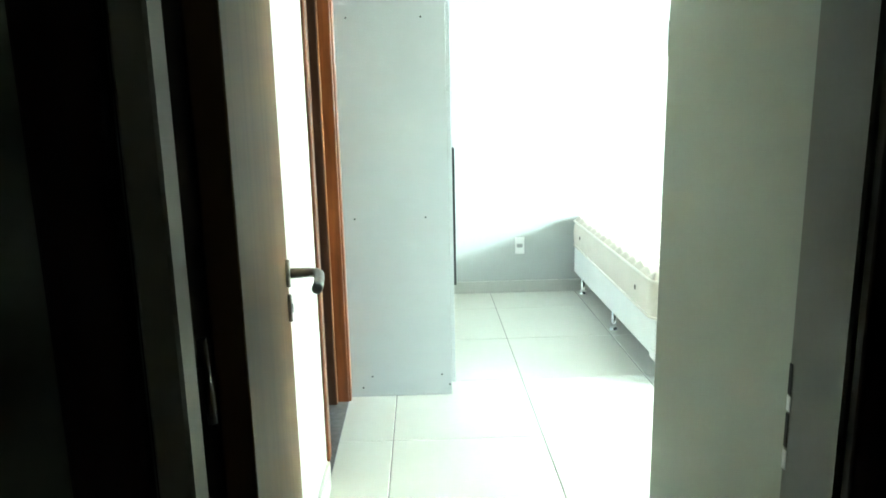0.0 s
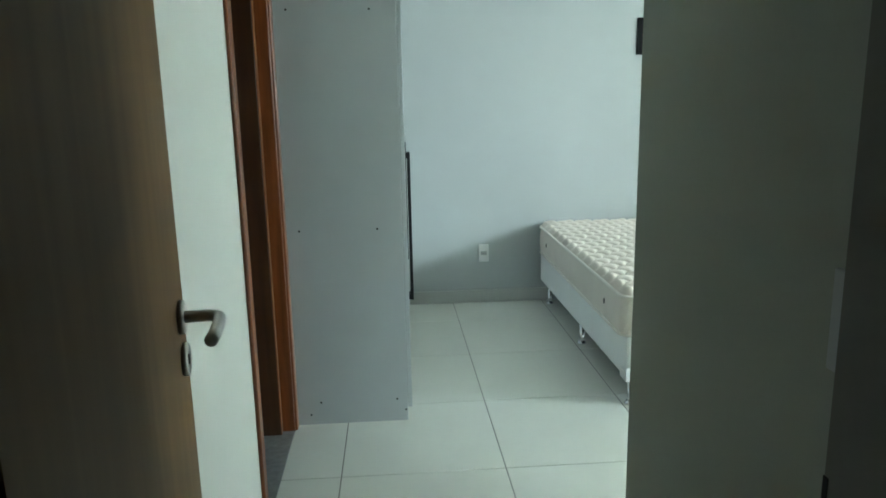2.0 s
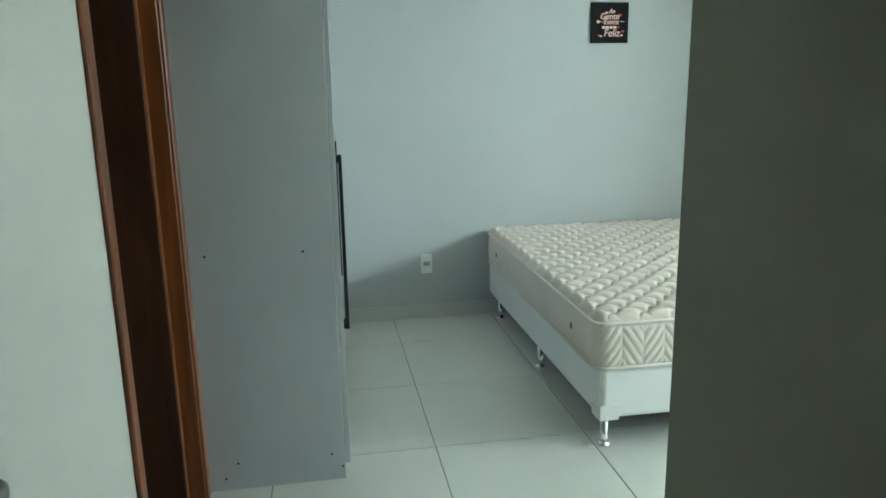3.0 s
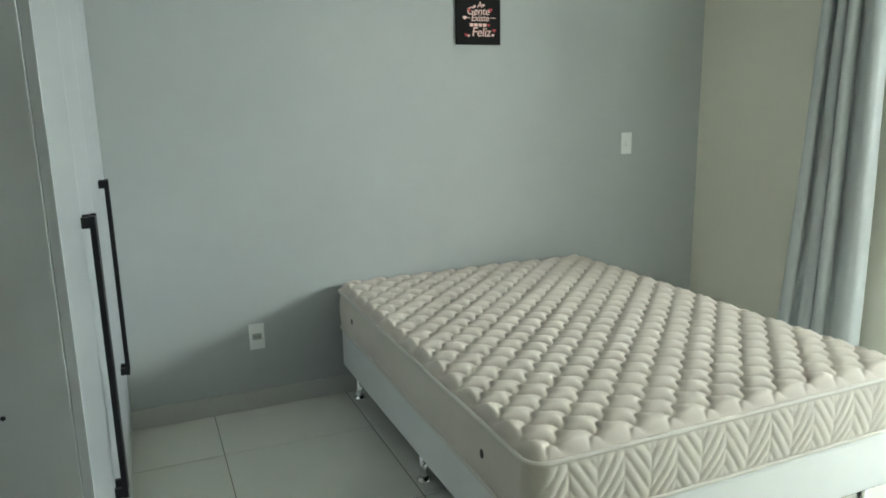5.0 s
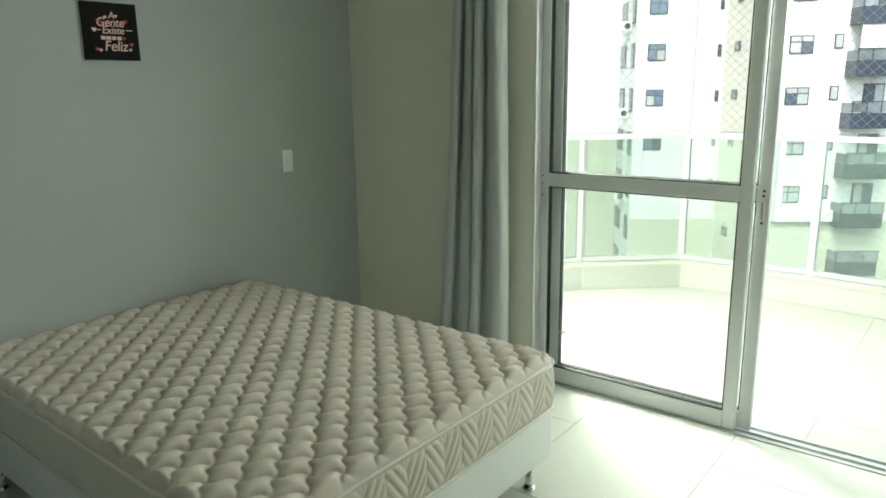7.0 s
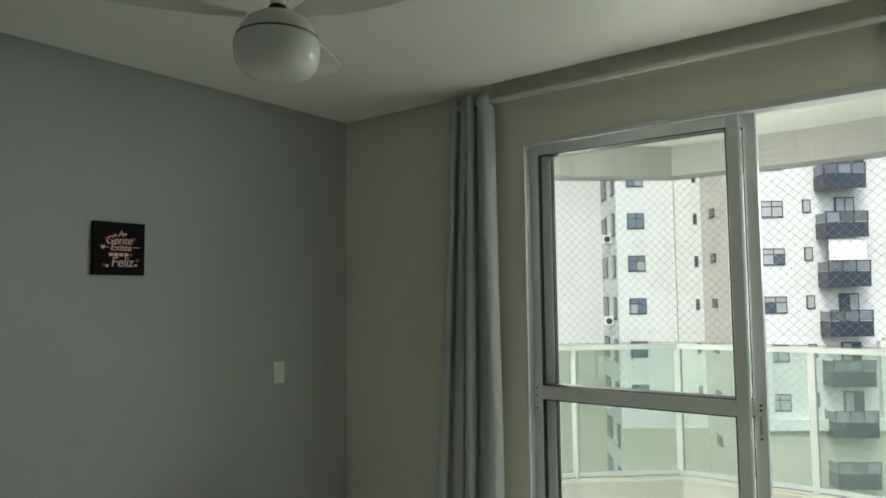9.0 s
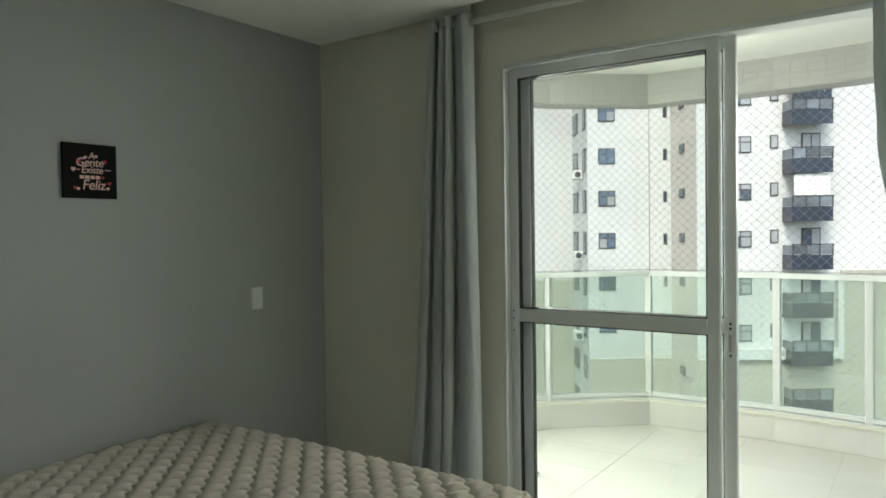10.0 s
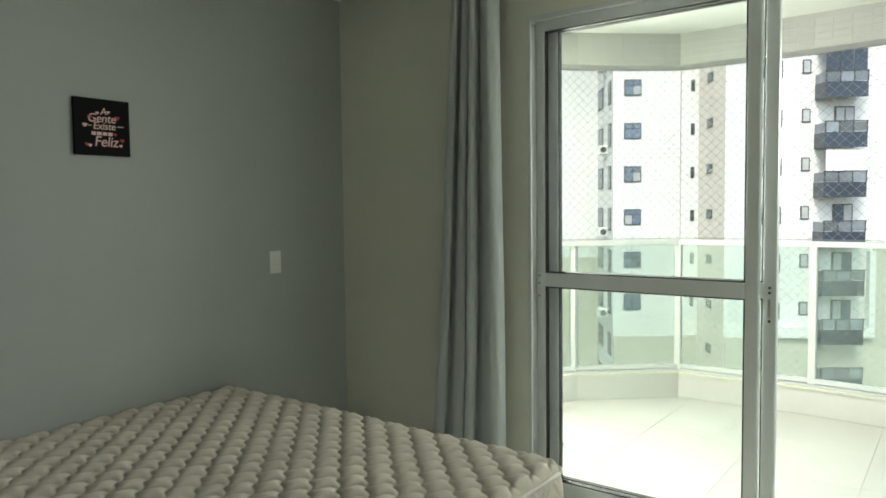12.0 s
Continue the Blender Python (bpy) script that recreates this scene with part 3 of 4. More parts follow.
for j in range(ny + 1):
    for i in range(nx + 1):
        x = bed_x0 + 0.006 + (bed_x1 - bed_x0 - 0.012) * i / nx
        y = bed_y0 + 0.006 + (bed_y1 - bed_y0 - 0.012) * j / ny
        ex, ey = min(x - bed_x0, bed_x1 - x), min(y - bed_y0, bed_y1 - y)
        if ex < MR and ey < MR:                       # round the corners
            cx = bed_x0 + MR if x < (bed_x0 + bed_x1) / 2 else bed_x1 - MR
            cy = bed_y0 + MR if y < (bed_y0 + bed_y1) / 2 else bed_y1 - MR
            d = Vector((x - cx, y - cy))
            k = max(abs(d.x), abs(d.y)) / max(d.length, 1e-6)
            d *= k
            x, y = cx + d.x, cy + d.y
            e = MR - d.length
        else:
            e = min(ex, ey)
        rise = min(1.0, max(0.0, (e - 0.006) / 0.03))
        rise = rise * (2 - rise)
        z = MZ1 - 0.008 + 0.018 * rise + quilt(x, y) * rise + 0.004 * rise * noise.noise(Vector((x * 3, y * 3, 0)))
        verts.append((skew(x, y), y, z))
for j in range(ny):
    for i in range(nx):
        a = j * (nx + 1) + i
        faces.append((a, a + 1, a + nx + 2, a + nx + 1))
me = bpy.data.meshes.new("quilted_top")
at = origin(mattress)
me.from_pydata([(x - at.x, y - at.y, z - at.z) for x, y, z in verts], [], faces)
me.materials.append(QUILT)
for p in me.polygons:
    p.use_smooth = True
top_ob = new("quilted_top", me)
top_ob.parent = mattress

# border with chevron quilting on the foot side
ring = outline(0.006, 10, 0.004)
rows_n = 40
verts, faces = [], []
arc = 0.0
last = ring[0][0]
for p, n in ring:
    arc += (p - last).length
    last = p
    foot = max(0.0, -n.y) ** 4
    for k in range(rows_n + 1):
        f = k / rows_n
        z = MZ0 + (MZ1 - 0.012 - MZ0) * f
        bulge = 0.008 * math.sin(math.pi * f)
        s = arc / 0.165
        zig = abs(s - math.floor(s) - 0.5) * 0.165 * 1.45
        ph = (z + zig + 0.004 * noise.noise(Vector((arc * 6, z * 6, 0)))) / 0.050
        groove = abs(math.sin(math.pi * ph)) ** 0.42
        col = abs(math.sin(math.pi * 2 * s)) ** 0.22
        h = bulge + foot * 0.0068 * groove * col * min(1.0, 10 * f * (1 - f)) + 0.001 * noise.noise(Vector((p.x * 9, p.y * 9, z * 9)))
        q = p + n * h
        verts.append((skew(q.x, q.y) - at.x, q.y - at.y, z - at.z))
m = len(ring)
for i in range(m):
    for k in range(rows_n):
        a, b = i * (rows_n + 1) + k, ((i + 1) % m) * (rows_n + 1) + k
        faces.append((a, b, b + 1, a + 1))
faces.append([i * (rows_n + 1) for i in range(m)][::-1])
me = bpy.data.meshes.new("border")
me.from_pydata(verts, [], faces)
me.materials.append(BORDER)
for p in me.polygons:
    p.use_smooth = True
side_ob = new("border", me)
side_ob.parent = mattress
for z, r in ((MZ1 - 0.009, 0.007), (MZ0 + 0.004, 0.006)):
    loop = [Vector((skew(p.x, p.y), p.y, z)) + n * 0.003 for p, n in outline(0.004, 10, 0.08)]
    part("piping", tube(B(), loop + loop[:1], r, 8), PIPING, mattress, "", True)
for y in (3.33, 4.63):
    vent = part("vent", lathe(B(), [(0.008, 0), (0.012, 0.002), (0.010, 0.005)], 0, 0, 14), HINGE, None, "small metal air vent")
    vent.parent = mattress
    vent.matrix_local = Matrix.Translation((skew(bed_x0, y) - 0.001 - at.x, y - at.y, 0.441 - at.z)) @ Matrix.Rotation(radians(-90), 4, "Y") @ Matrix.Diagonal((1.2, 0.75, 1, 1))

# ---- wall fittings on the back wall ----
def plate(name, x0, x1, z0, z1, label, category, kind):
    ob = thing(name, ((x0 + x1) / 2, YB, z0), label, category)
    part("cover", box(B(), x0, x1, YB - 0.009, YB, z0, z1, 0.004, 2), PLASTIC, ob)
    cx, cz = (x0 + x1) / 2, (z0 + z1) / 2
    if kind == "socket":
        part("module", box(B(), cx - 0.021, cx + 0.021, YB - 0.011, YB - 0.008, cz - 0.014, cz + 0.014, 0.003), PLASTIC_SHADE, ob)
        for dx in (-0.010, 0, 0.010):
            part("pin_hole", rod(B(), (cx + dx, YB - 0.0125, cz - (0.003 if dx == 0 else 0)), (cx + dx, YB - 0.0105, cz - (0.003 if dx == 0 else 0)), 0.0026, 8), DARK, ob)
    else:
        part("rocker", box(B(), cx - 0.010, cx + 0.010, YB - 0.013, YB - 0.008, cz - 0.016, cz + 0.018, 0.002), PLASTIC, ob)
        part("indicator", box(B(), cx - 0.003, cx + 0.003, YB - 0.0135, YB - 0.0125, cz - 0.013, cz - 0.010), PLASTIC_SHADE, ob)
    return ob


plate("power_socket", 0.421, 0.49, 0.286, 0.408, "white plastic power socket on the grey wall", "socket", "socket")
plate("light_switch", 2.454, 2.525, 1.082, 1.199, "white plastic light switch on the grey wall", "switch", "switch")

# switch on the passage wall, beside the entrance door
PW = 0.354
hall_switch = thing("light_switch", (PW, 0.95, 1.044), "grey plastic light switch beside the bedroom door", "switch")
part("cover", box(B(), PW - 0.009, PW, 0.915, 0.985, 1.044, 1.165, 0.003, 2), PLASTIC_SHADE, hall_switch)
part("rocker", box(B(), PW - 0.013, PW - 0.008, 0.939, 0.961, 1.086, 1.123, 0.002), PLASTIC_SHADE, hall_switch)
part("rocker_gap", box(B(), PW - 0.0105, PW - 0.0085, 0.9615, 0.9635, 1.085, 1.124), DARK, hall_switch, "dark gap beside the rocker")

# ---- picture ----
PX0, PX1, PZ0, PZ1 = 1.477, 1.71, 1.646, 1.879
picture = thing("wall_picture", ((PX0 + PX1) / 2, YB, PZ0), "square black picture with white and red hand lettering", "picture")
part("panel", box(B(), PX0, PX1, YB - 0.016, YB, PZ0, PZ1, 0.001), CANVAS, picture)


def lettering(text, size, x, z, mat, label=""):
    cu = bpy.data.curves.new("lettering", "FONT")
    cu.body, cu.size, cu.align_x, cu.extrude, cu.shear = text, size, "CENTER", 0.0004, 0.15
    cu.space_character = 0.95
    cu.offset = 0.0002
    tmp = bpy.data.objects.new("lettering", cu)
    me = bpy.data.meshes.new_from_object(tmp)
    bpy.data.objects.remove(tmp)
    me.materials.append(mat)
    ob = new("lettering", me)
    ob.parent = picture
    ob.matrix_local = Matrix.Translation(Vector((x, YB - 0.0168, z)) - origin(picture)) @ Matrix.Rotation(radians(90), 4, "X")
    return ob


def heart(x, z, s, mat):
    bm = B()
    pts = []
    for k in range(24):
        a = k * math.tau / 24
        pts.append((16 * math.sin(a) ** 3 / 17, (13 * math.cos(a) - 5 * math.cos(2 * a) - 2 * math.cos(3 * a) - math.cos(4 * a)) / 17))
    front = [bm.verts.new((x + s * u, YB - 0.0172, z + s * v)) for u, v in pts]
    back = [bm.verts.new((x + s * u, YB - 0.0160, z + s * v)) for u, v in pts]
    bm.faces.new(front)
    for k in range(24):
        bm.faces.new((front[k], front[(k + 1) % 24], back[(k + 1) % 24], back[k]))
    part("heart", bm, mat, picture)


pcx = (PX0 + PX1) / 2
lettering("A", 0.040, pcx + 0.004, 1.815, PRINT)
lettering("Gente", 0.050, pcx - 0.004, 1.783, PRINT)
lettering("Existe", 0.042, pcx + 0.006, 1.754, PRINT)
lettering("Feliz", 0.060, pcx + 0.012, 1.684, PRINT)
for x0, x1 in ((-0.048, -0.030), (-0.026, -0.006), (-0.001, 0.016), (0.021, 0.040)):
    part("line_bar", box(B(), pcx + x0, pcx + x1, YB - 0.0172, YB - 0.016, 1.729, 1.743), PRINT, picture)
for x0, x1, z in ((0.062, 0.09, 1.768), (-0.062, -0.046, 1.766)):
    part("stroke", box(B(), pcx + x0, pcx + x1, YB - 0.0172, YB - 0.016, z, z + 0.003), PRINT, picture)
for x, z, s, mat in ((-0.074, 1.768, 0.011, PRINT), (-0.022, 1.82, 0.008, PRINT), (0.024, 1.826, 0.008, PRINT), (-0.055, 1.686, 0.008, PRINT), (0.075, 1.69, 0.008, PRINT), (-0.052, 1.803, 0.011, PRINT_RED), (0.062, 1.805, 0.011, PRINT_RED), (-0.068, 1.69, 0.009, PRINT_RED), (0.082, 1.712, 0.010, PRINT_RED), (0.052, 1.736, 0.008, PRINT_RED)):
    heart(pcx + x, z, s, mat)

# ---- ceiling fan ----
FX, FY = 1.203, 3.358
fan = thing("ceiling_fan", (FX, FY, 2.10), "white three-blade ceiling fan with an opal lamp bowl", "ceiling fan")
part("canopy", lathe(B(), [(0.055, 2.54), (0.06, 2.55), (0.06, 2.584)], FX, FY, 32), FAN, fan, "", True)
part("downrod", rod(B(), (FX, FY, 2.29), (FX, FY, 2.56), 0.02, 16), FAN, fan)
part("collar", lathe(B(), [(0.028, 2.297), (0.026, 2.308), (0.0215, 2.316)], FX, FY, 24), BLACK, fan)
part("motor", lathe(B(), [(0.099, 2.228), (0.101, 2.236), (0.096, 2.254), (0.078, 2.276), (0.05, 2.292), (0.03, 2.298)], FX, FY, 40), FAN, fan, "", True)
part("bowl_ring", lathe(B(), [(0.108, 2.224), (0.109, 2.228), (0.103, 2.231)], FX, FY, 40), HINGE, fan, "thin dark metal ring", True)
bowl = [(0.002, 2.117)] + [(0.113 * math.sin(a) ** 0.5, 2.192 - 0.074 * math.cos(a) ** 0.9) for a in (0.15, 0.3, 0.5, 0.7, 0.9, 1.1, 1.3, 1.5)] + [(0.1135, 2.202), (0.113, 2.214), (0.109, 2.224)]
part("lamp_bowl", lathe(B(), bowl, FX, FY, 48), OPAL, fan, "unlit opal glass lamp bowl", True)
bm = B()
tube(bm, [(FX + 0.03, FY + 0.01, 2.30), (FX + 0.05, FY - 0.0, 2.38), (FX + 0.055, FY - 0.01, 2.46), (FX + 0.03, FY, 2.55)], 0.0035, 6)
part("cable", bm, FAN, fan)
for deg in (-87, 33, 153):
    a = radians(deg)
    bm = B()
    prof = [(0.085, 0.022), (0.13, 0.03), (0.18, 0.055), (0.26, 0.068), (0.34, 0.076), (0.41, 0.078), (0.44, 0.070), (0.455, 0.052), (0.462, 0.025)]
    up, lo = [], []
    for r, w in prof:
        for s, store in ((1, up), (-1, lo)):
            store.append((r, s * w))
    shape = up + lo[::-1]
    tilt = -math.tan(radians(9))
    ca, sa = math.cos(a), math.sin(a)
    tops = [bm.verts.new((FX + r * ca - w * sa, FY + r * sa + w * ca, 2.281 + w * tilt)) for r, w in shape]
    bots = [bm.verts.new((FX + r * ca - w * sa, FY + r * sa + w * ca, 2.275 + w * tilt)) for r, w in shape]
    bm.faces.new(tops)
    bm.faces.new(bots[::-1])
    for k in range(len(shape)):
        j = (k + 1) % len(shape)
        bm.faces.new((tops[k], bots[k], bots[j], tops[j]))
    part("blade", bm, FAN, fan)

# ---- curtains and rod ----
RX, RZ = 2.905, 2.505
rail_thing = thing("curtain_rod", (RX, 2.8, RZ), "slim white curtain rod in the ceiling recess", "curtain rod")
part("rod", rod(B(), (RX, 1.68, RZ), (RX, 4.03, RZ), 0.0125, 16), FAN, rail_thing, "", True)
for y in (3.127, 3.99, 1.69):
    bm = rod(B(), (RX, y, RZ), (XR, y, RZ), 0.006, 10)
    rod(bm, (XR - 0.006, y, RZ), (XR, y, RZ), 0.02, 14)
    rod(bm, (RX, y - 0.008, RZ), (RX, y + 0.008, RZ), 0.017, 14)
    part("bracket", bm, FAN, rail_thing)


def cloth(name, sheet, nu, nv, parent, thick=0.0025):
    bm = B()
    grid = [[bm.verts.new(sheet(i / nu, j / nv)) for i in range(nu + 1)] for j in range(nv + 1)]
    for j in range(nv):
        for i in range(nu):
            bm.faces.new((grid[j][i], grid[j][i + 1], grid[j + 1][i + 1], grid[j + 1][i]))
    ob = part(name, bm, CURTAIN, parent, "", True)
    mod = ob.modifiers.new("thickness", "SOLIDIFY")
    mod.thickness = thick
    return ob


def left_sheet(u, v):
    """u along the gathered cloth, v from the top down: tight folds, then one broad flat pleat by the door."""
    z = 2.548 - 2.50 * v
    spread = v ** 1.25
    y0 = 4.035 + 0.185 * spread + 0.006 * math.sin(6 * v)
    ym = 3.872 + 0.035 * spread + 0.006 * math.sin(4 * v + 2)
    y1 = 3.784 - 0.014 * spread + 0.005 * math.sin(5 * v + 1)
    wob = noise.noise(Vector((u * 5, v * 1.1, 3)))
    if u < 0.72:
        f = u / 0.72
        ph = math.tau * (3.4 * f + 0.16 * math.sin(7 * f)) + 0.5 * math.sin(2.6 * v + 5 * f) * v + 0.9 * wob
        amp = (0.042 + 0.016 * math.sin(f * 9 + 1)) * (0.85 + 0.4 * noise.noise(Vector((f * 4, v * 1.6, 9))))
        amp *= min(1.0, (1 - f) * 6 + 0.15)
        y = y0 + (ym - y0) * f + (0.010 + 0.012 * spread) * math.sin(2 * ph)
        x = RX + amp * math.sin(ph)
    else:
        f = (u - 0.72) / 0.28
        edge = max(0.0, f - 0.42) / 0.58
        y = ym + (y1 - ym) * math.sin(min(1.0, f * 1.12) * math.pi / 2)
        x = RX - 0.036 * math.sin(min(1.0, f * 2.2) * math.pi / 2) + 0.058 * edge ** 1.6
        x -= 0.012 * spread * math.sin(math.pi * f)
    x += 0.005 * noise.noise(Vector((u * 11, v * 2.5, 5))) + 0.001 * noise.noise(Vector((u * 24, v * 7, 6)))
    return (min(x, XR - 0.012), y, z)


curtain_l = thing("curtain", (RX, 3.95, 0.05), "blue-grey eyelet curtain gathered beside the balcony door", "curtain", "balcony curtains")
cloth("cloth", left_sheet, 240, 60, curtain_l)
for y in (3.79, 3.868, 3.90, 3.935, 3.975, 4.01):
    bm = B()
    ringpts = [(RX + 0.021 * math.cos(k * math.tau / 20), y + 0.003 * math.sin(k * math.tau / 20), RZ + 0.021 * math.sin(k * math.tau / 20)) for k in range(21)]
    part("eyelet", tube(bm, ringpts, 0.0042, 6), CHROME, curtain_l, "chromed curtain eyelet", True)

TIE = [(2.55, 0.27), (2.1, 0.255), (1.8, 0.24), (1.47, 0.20), (1.25, 0.145), (1.13, 0.095), (1.06, 0.115), (0.99, 0.105), (0.94, 0.11), (0.80, 0.15), (0.69, 0.175)]


def tie_width(z):
    for (za, wa), (zb, wb) in zip(TIE, TIE[1:]):
        if zb <= z <= za:
            f = (za - z) / (za - zb)
            f = f * f * (3 - 2 * f)
            return wa + (wb - wa) * f
    return TIE[-1][1]


def right_sheet(u, v):
    z = 2.548 - 1.86 * v
    w = tie_width(z)
    c = 1.845
    n = 5.5
    ph = math.tau * n * u + 0.7 * math.sin(2.5 * v + 4 * u)
    amp = (0.03 + 0.014 * math.sin(u * 8)) * (1.0 if z > 1.0 else 0.75)
    y = c + w * (1 - 2 * u) + 0.016 * math.sin(2 * ph)
    x = RX + amp * math.sin(ph) * (1.0 if z > 1.2 else 1.3) - 0.05 * max(0.0, 1 - abs(z - 1.04) / 0.18)
    return (min(x, XR - 0.012), y, z - 0.02 * math.sin(math.tau * u * 1.5) * v)


curtain_r = thing("curtain", (RX, 1.845, 0.68), "blue-grey curtain knotted up at waist height", "curtain", "balcony curtains")
cloth("cloth", right_sheet, 180, 70, curtain_r)
bm = B()
bmesh.ops.create_uvsphere(bm, u_segments=28, v_segments=18, radius=1.0, matrix=Matrix.Translation((RX - 0.03, 1.845, 1.045)) @ Matrix.Diagonal((0.075, 0.135, 0.075, 1)))
for vv in bm.verts:
    d = noise.noise(vv.co * 14) * 0.018 + 0.010 * math.sin(vv.co.y * 70 + vv.co.z * 30)
    vv.co += (vv.co - Vector((RX - 0.03, 1.845, 1.045))).normalized() * d
part("knot", bm, CURTAIN, curtain_r, "knot of gathered cloth", True)

# ---- balcony ----
LINE = [(3.9, 4.90), (4.68, 4.41), (4.795, 4.33), (5.31, 3.727), (5.345, 2.83), (5.30, 2.27), (5.16, 1.62), (4.9, 0.9), (4.4, 0.2)]


def offset_line(line, d):
    """The line pushed d to its outer side."""
    out = []
    for i, (x, y) in enumerate(line):
        ax, ay = line[max(i - 1, 0)]
        bx, by = line[min(i + 1, len(line) - 1)]
        w = Vector((bx - ax, by - ay)).normalized()
        out.append((x - w.y * d, y + w.x * d))
    return out


def wall_along(bm, line, d0, d1, z0, z1):
    a, b = offset_line(line, d0), offset_line(line, d1)
    q = [[bm.verts.new((p[0], p[1], z)) for p in line_ for z in (z0, z1)] for line_ in (a, b)]
    n = len(line)
    for i in range(n - 1):
        a0, a1, a2, a3 = q[0][2 * i], q[0][2 * i + 1], q[0][2 * i + 3], q[0][2 * i + 2]
        b0, b1, b2, b3 = q[1][2 * i], q[1][2 * i + 1], q[1][2 * i + 3], q[1][2 * i + 2]
        for f in ((a0, a1, a2, a3), (b0, b3, b2, b1), (a1, b1, b2, a2), (a0, a3, b3, b0)):
            bm.faces.new(f)
    bm.faces.new((q[0][0], q[1][0], q[1][1], q[0][1]))
    bm.faces.new((q[0][-2], q[0][-1], q[1][-1], q[1][-2]))
    return bm


slab("floor_balcony", XR + 0.16, 5.6, -0.4, 5.1, -0.25, -0.0065, GROUT_PALE, "balcony floor slab under the tiles")
slab("wall_balcony_far", XR + 0.16, 4.6, 4.90, 5.06, -0.2, 3.0, WHITE, "white outer wall closing the balcony")
slab("wall_balcony_near", XR + 0.16, 4.6, 0.1, 0.25, -0.2, 3.0, WHITE, "white outer wall closing the balcony")
slab("wall_outer", XR + 0.16, XR + 0.2, 0.2, YN, -0.2, 3.0, WHITE, "white outer wall beside the balcony door")
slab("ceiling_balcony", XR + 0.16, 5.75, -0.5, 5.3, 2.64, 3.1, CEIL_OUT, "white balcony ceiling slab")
tagged(part("kerb", wall_along(B(), LINE, 0.13, -0.09, -0.1, 0.17), BALC_WHITE), "low white tiled kerb round the balcony", "kerb", kind="structure")
# grey strip added for the dark line where kerb meets floor
tagged(part("kerb_foot_line", wall_along(B(), LINE, -0.089, -0.099, -0.006, 0.003), SKIRT), "grey strip drawn along the foot of the kerb", "joint", kind="structure")
tagged(part("kerb_cap", wall_along(B(), LINE, 0.15, -0.10, 0.17, 0.185), BASE_TILE), "pale stone cap on the balcony kerb", "kerb", kind="structure")
beam = tagged(part("beam", wall_along(B(), LINE, 0.06, -0.12, 2.42, 2.645), GROUT_PALE), "white tiled beam along the balcony edge", "beam", kind="structure")
mosaic = B()
face = offset_line(LINE, -0.12)
for (xa, ya), (xb, yb) in zip(face, face[1:]):
    w = Vector((xb - xa, yb - ya, 0))
    span, turn = w.length, math.atan2(w.y, w.x)
    count = max(1, int(span / 0.095))
    for k in range(count):
        c = Vector((xa, ya, 0)) + w * ((k + 0.5) / count)
        for row in range(5):
            bmesh.ops.create_cube(mosaic, size=1.0, matrix=Matrix.Translation((c.x, c.y, 2.442 + 0.0455 * row)) @ Matrix.Rotation(turn, 4, "Z") @ Matrix.Diagonal((span / count - 0.0012, 0.006, 0.0425, 1)))
tagged(part("mosaic", mosaic, SMALL_TILE, beam, "small grey-white mosaic tiles"), kind="stuff")
part("soffit", wall_along(B(), LINE, 0.062, -0.122, 2.414, 2.4188), SMALL_TILE, beam)
pipe = thing("drain_pipe", (3.79, 3.93, 0), "slim white drain pipe standing on the balcony", "pipe")
part("tube", rod(B(), (3.79, 3.93, 0.0), (3.79, 3.93, 2.64), 0.013, 14), ALU, pipe)
part("flange", rod(B(), (3.79, 3.93, 0.0), (3.79, 3.93, 0.012), 0.03, 14), ALU, pipe)

balustrade = thing("balustrade", (5.31, 3.0, 0.185), "white metal balustrade with green glass panels", "balustrade")
part("handrail", wall_along(B(), LINE, 0.035, -0.035, 1.125, 1.16), ALU, balustrade)
part("bottom_rail", wall_along(B(), LINE, 0.022, -0.022, 0.2, 0.23), ALU, balustrade)
part("foot_rail", wall_along(B(), LINE, 0.03, -0.03, 0.185, 0.192), ALU, balustrade)
POSTS = [(4.22, 4.70), (4.795, 4.33), (5.31, 3.727), (5.345, 2.83), (5.30, 2.27), (5.16, 1.62), (4.9, 0.9)]
for x, y in POSTS:
    part("post", box(B(), x - 0.024, x + 0.024, y - 0.024, y + 0.024, 0.185, 1.126, 0.003), ALU, balustrade)
for (xa, ya), (xb, yb) in zip(POSTS, POSTS[1:]):
    w = (Vector((xb, yb)) - Vector((xa, ya)))
    u = w.normalized()
    p0, p1 = Vector((xa, ya)) + u * 0.028, Vector((xb, yb)) - u * 0.028
    pane = part("glass_panel", wall_along(B(), [tuple(p0), tuple(p1)], 0.004, -0.004, 0.232, 1.123), GREEN_GLASS, balustrade, "green tinted glass panel")
    pane.visible_shadow = False

# safety net between handrail and beam
net = B()
arcs, total = [], 0.0
NETL = LINE[:-1]
for (xa, ya), (xb, yb) in zip(NETL, NETL[1:]):
    d = math.hypot(xb - xa, yb - ya)
    arcs.append((total, total + d, xa, ya, xb, yb))
    total += d


def on_line(s):
    for s0, s1, xa, ya, xb, yb in arcs:
        if s <= s1 or s1 == total:
            f = (s - s0) / (s1 - s0)
            return xa + (xb - xa) * f, ya + (yb - ya) * f


NZ0, NZ1, MESH = 0.20, 2.42, 0.068
height = NZ1 - NZ0


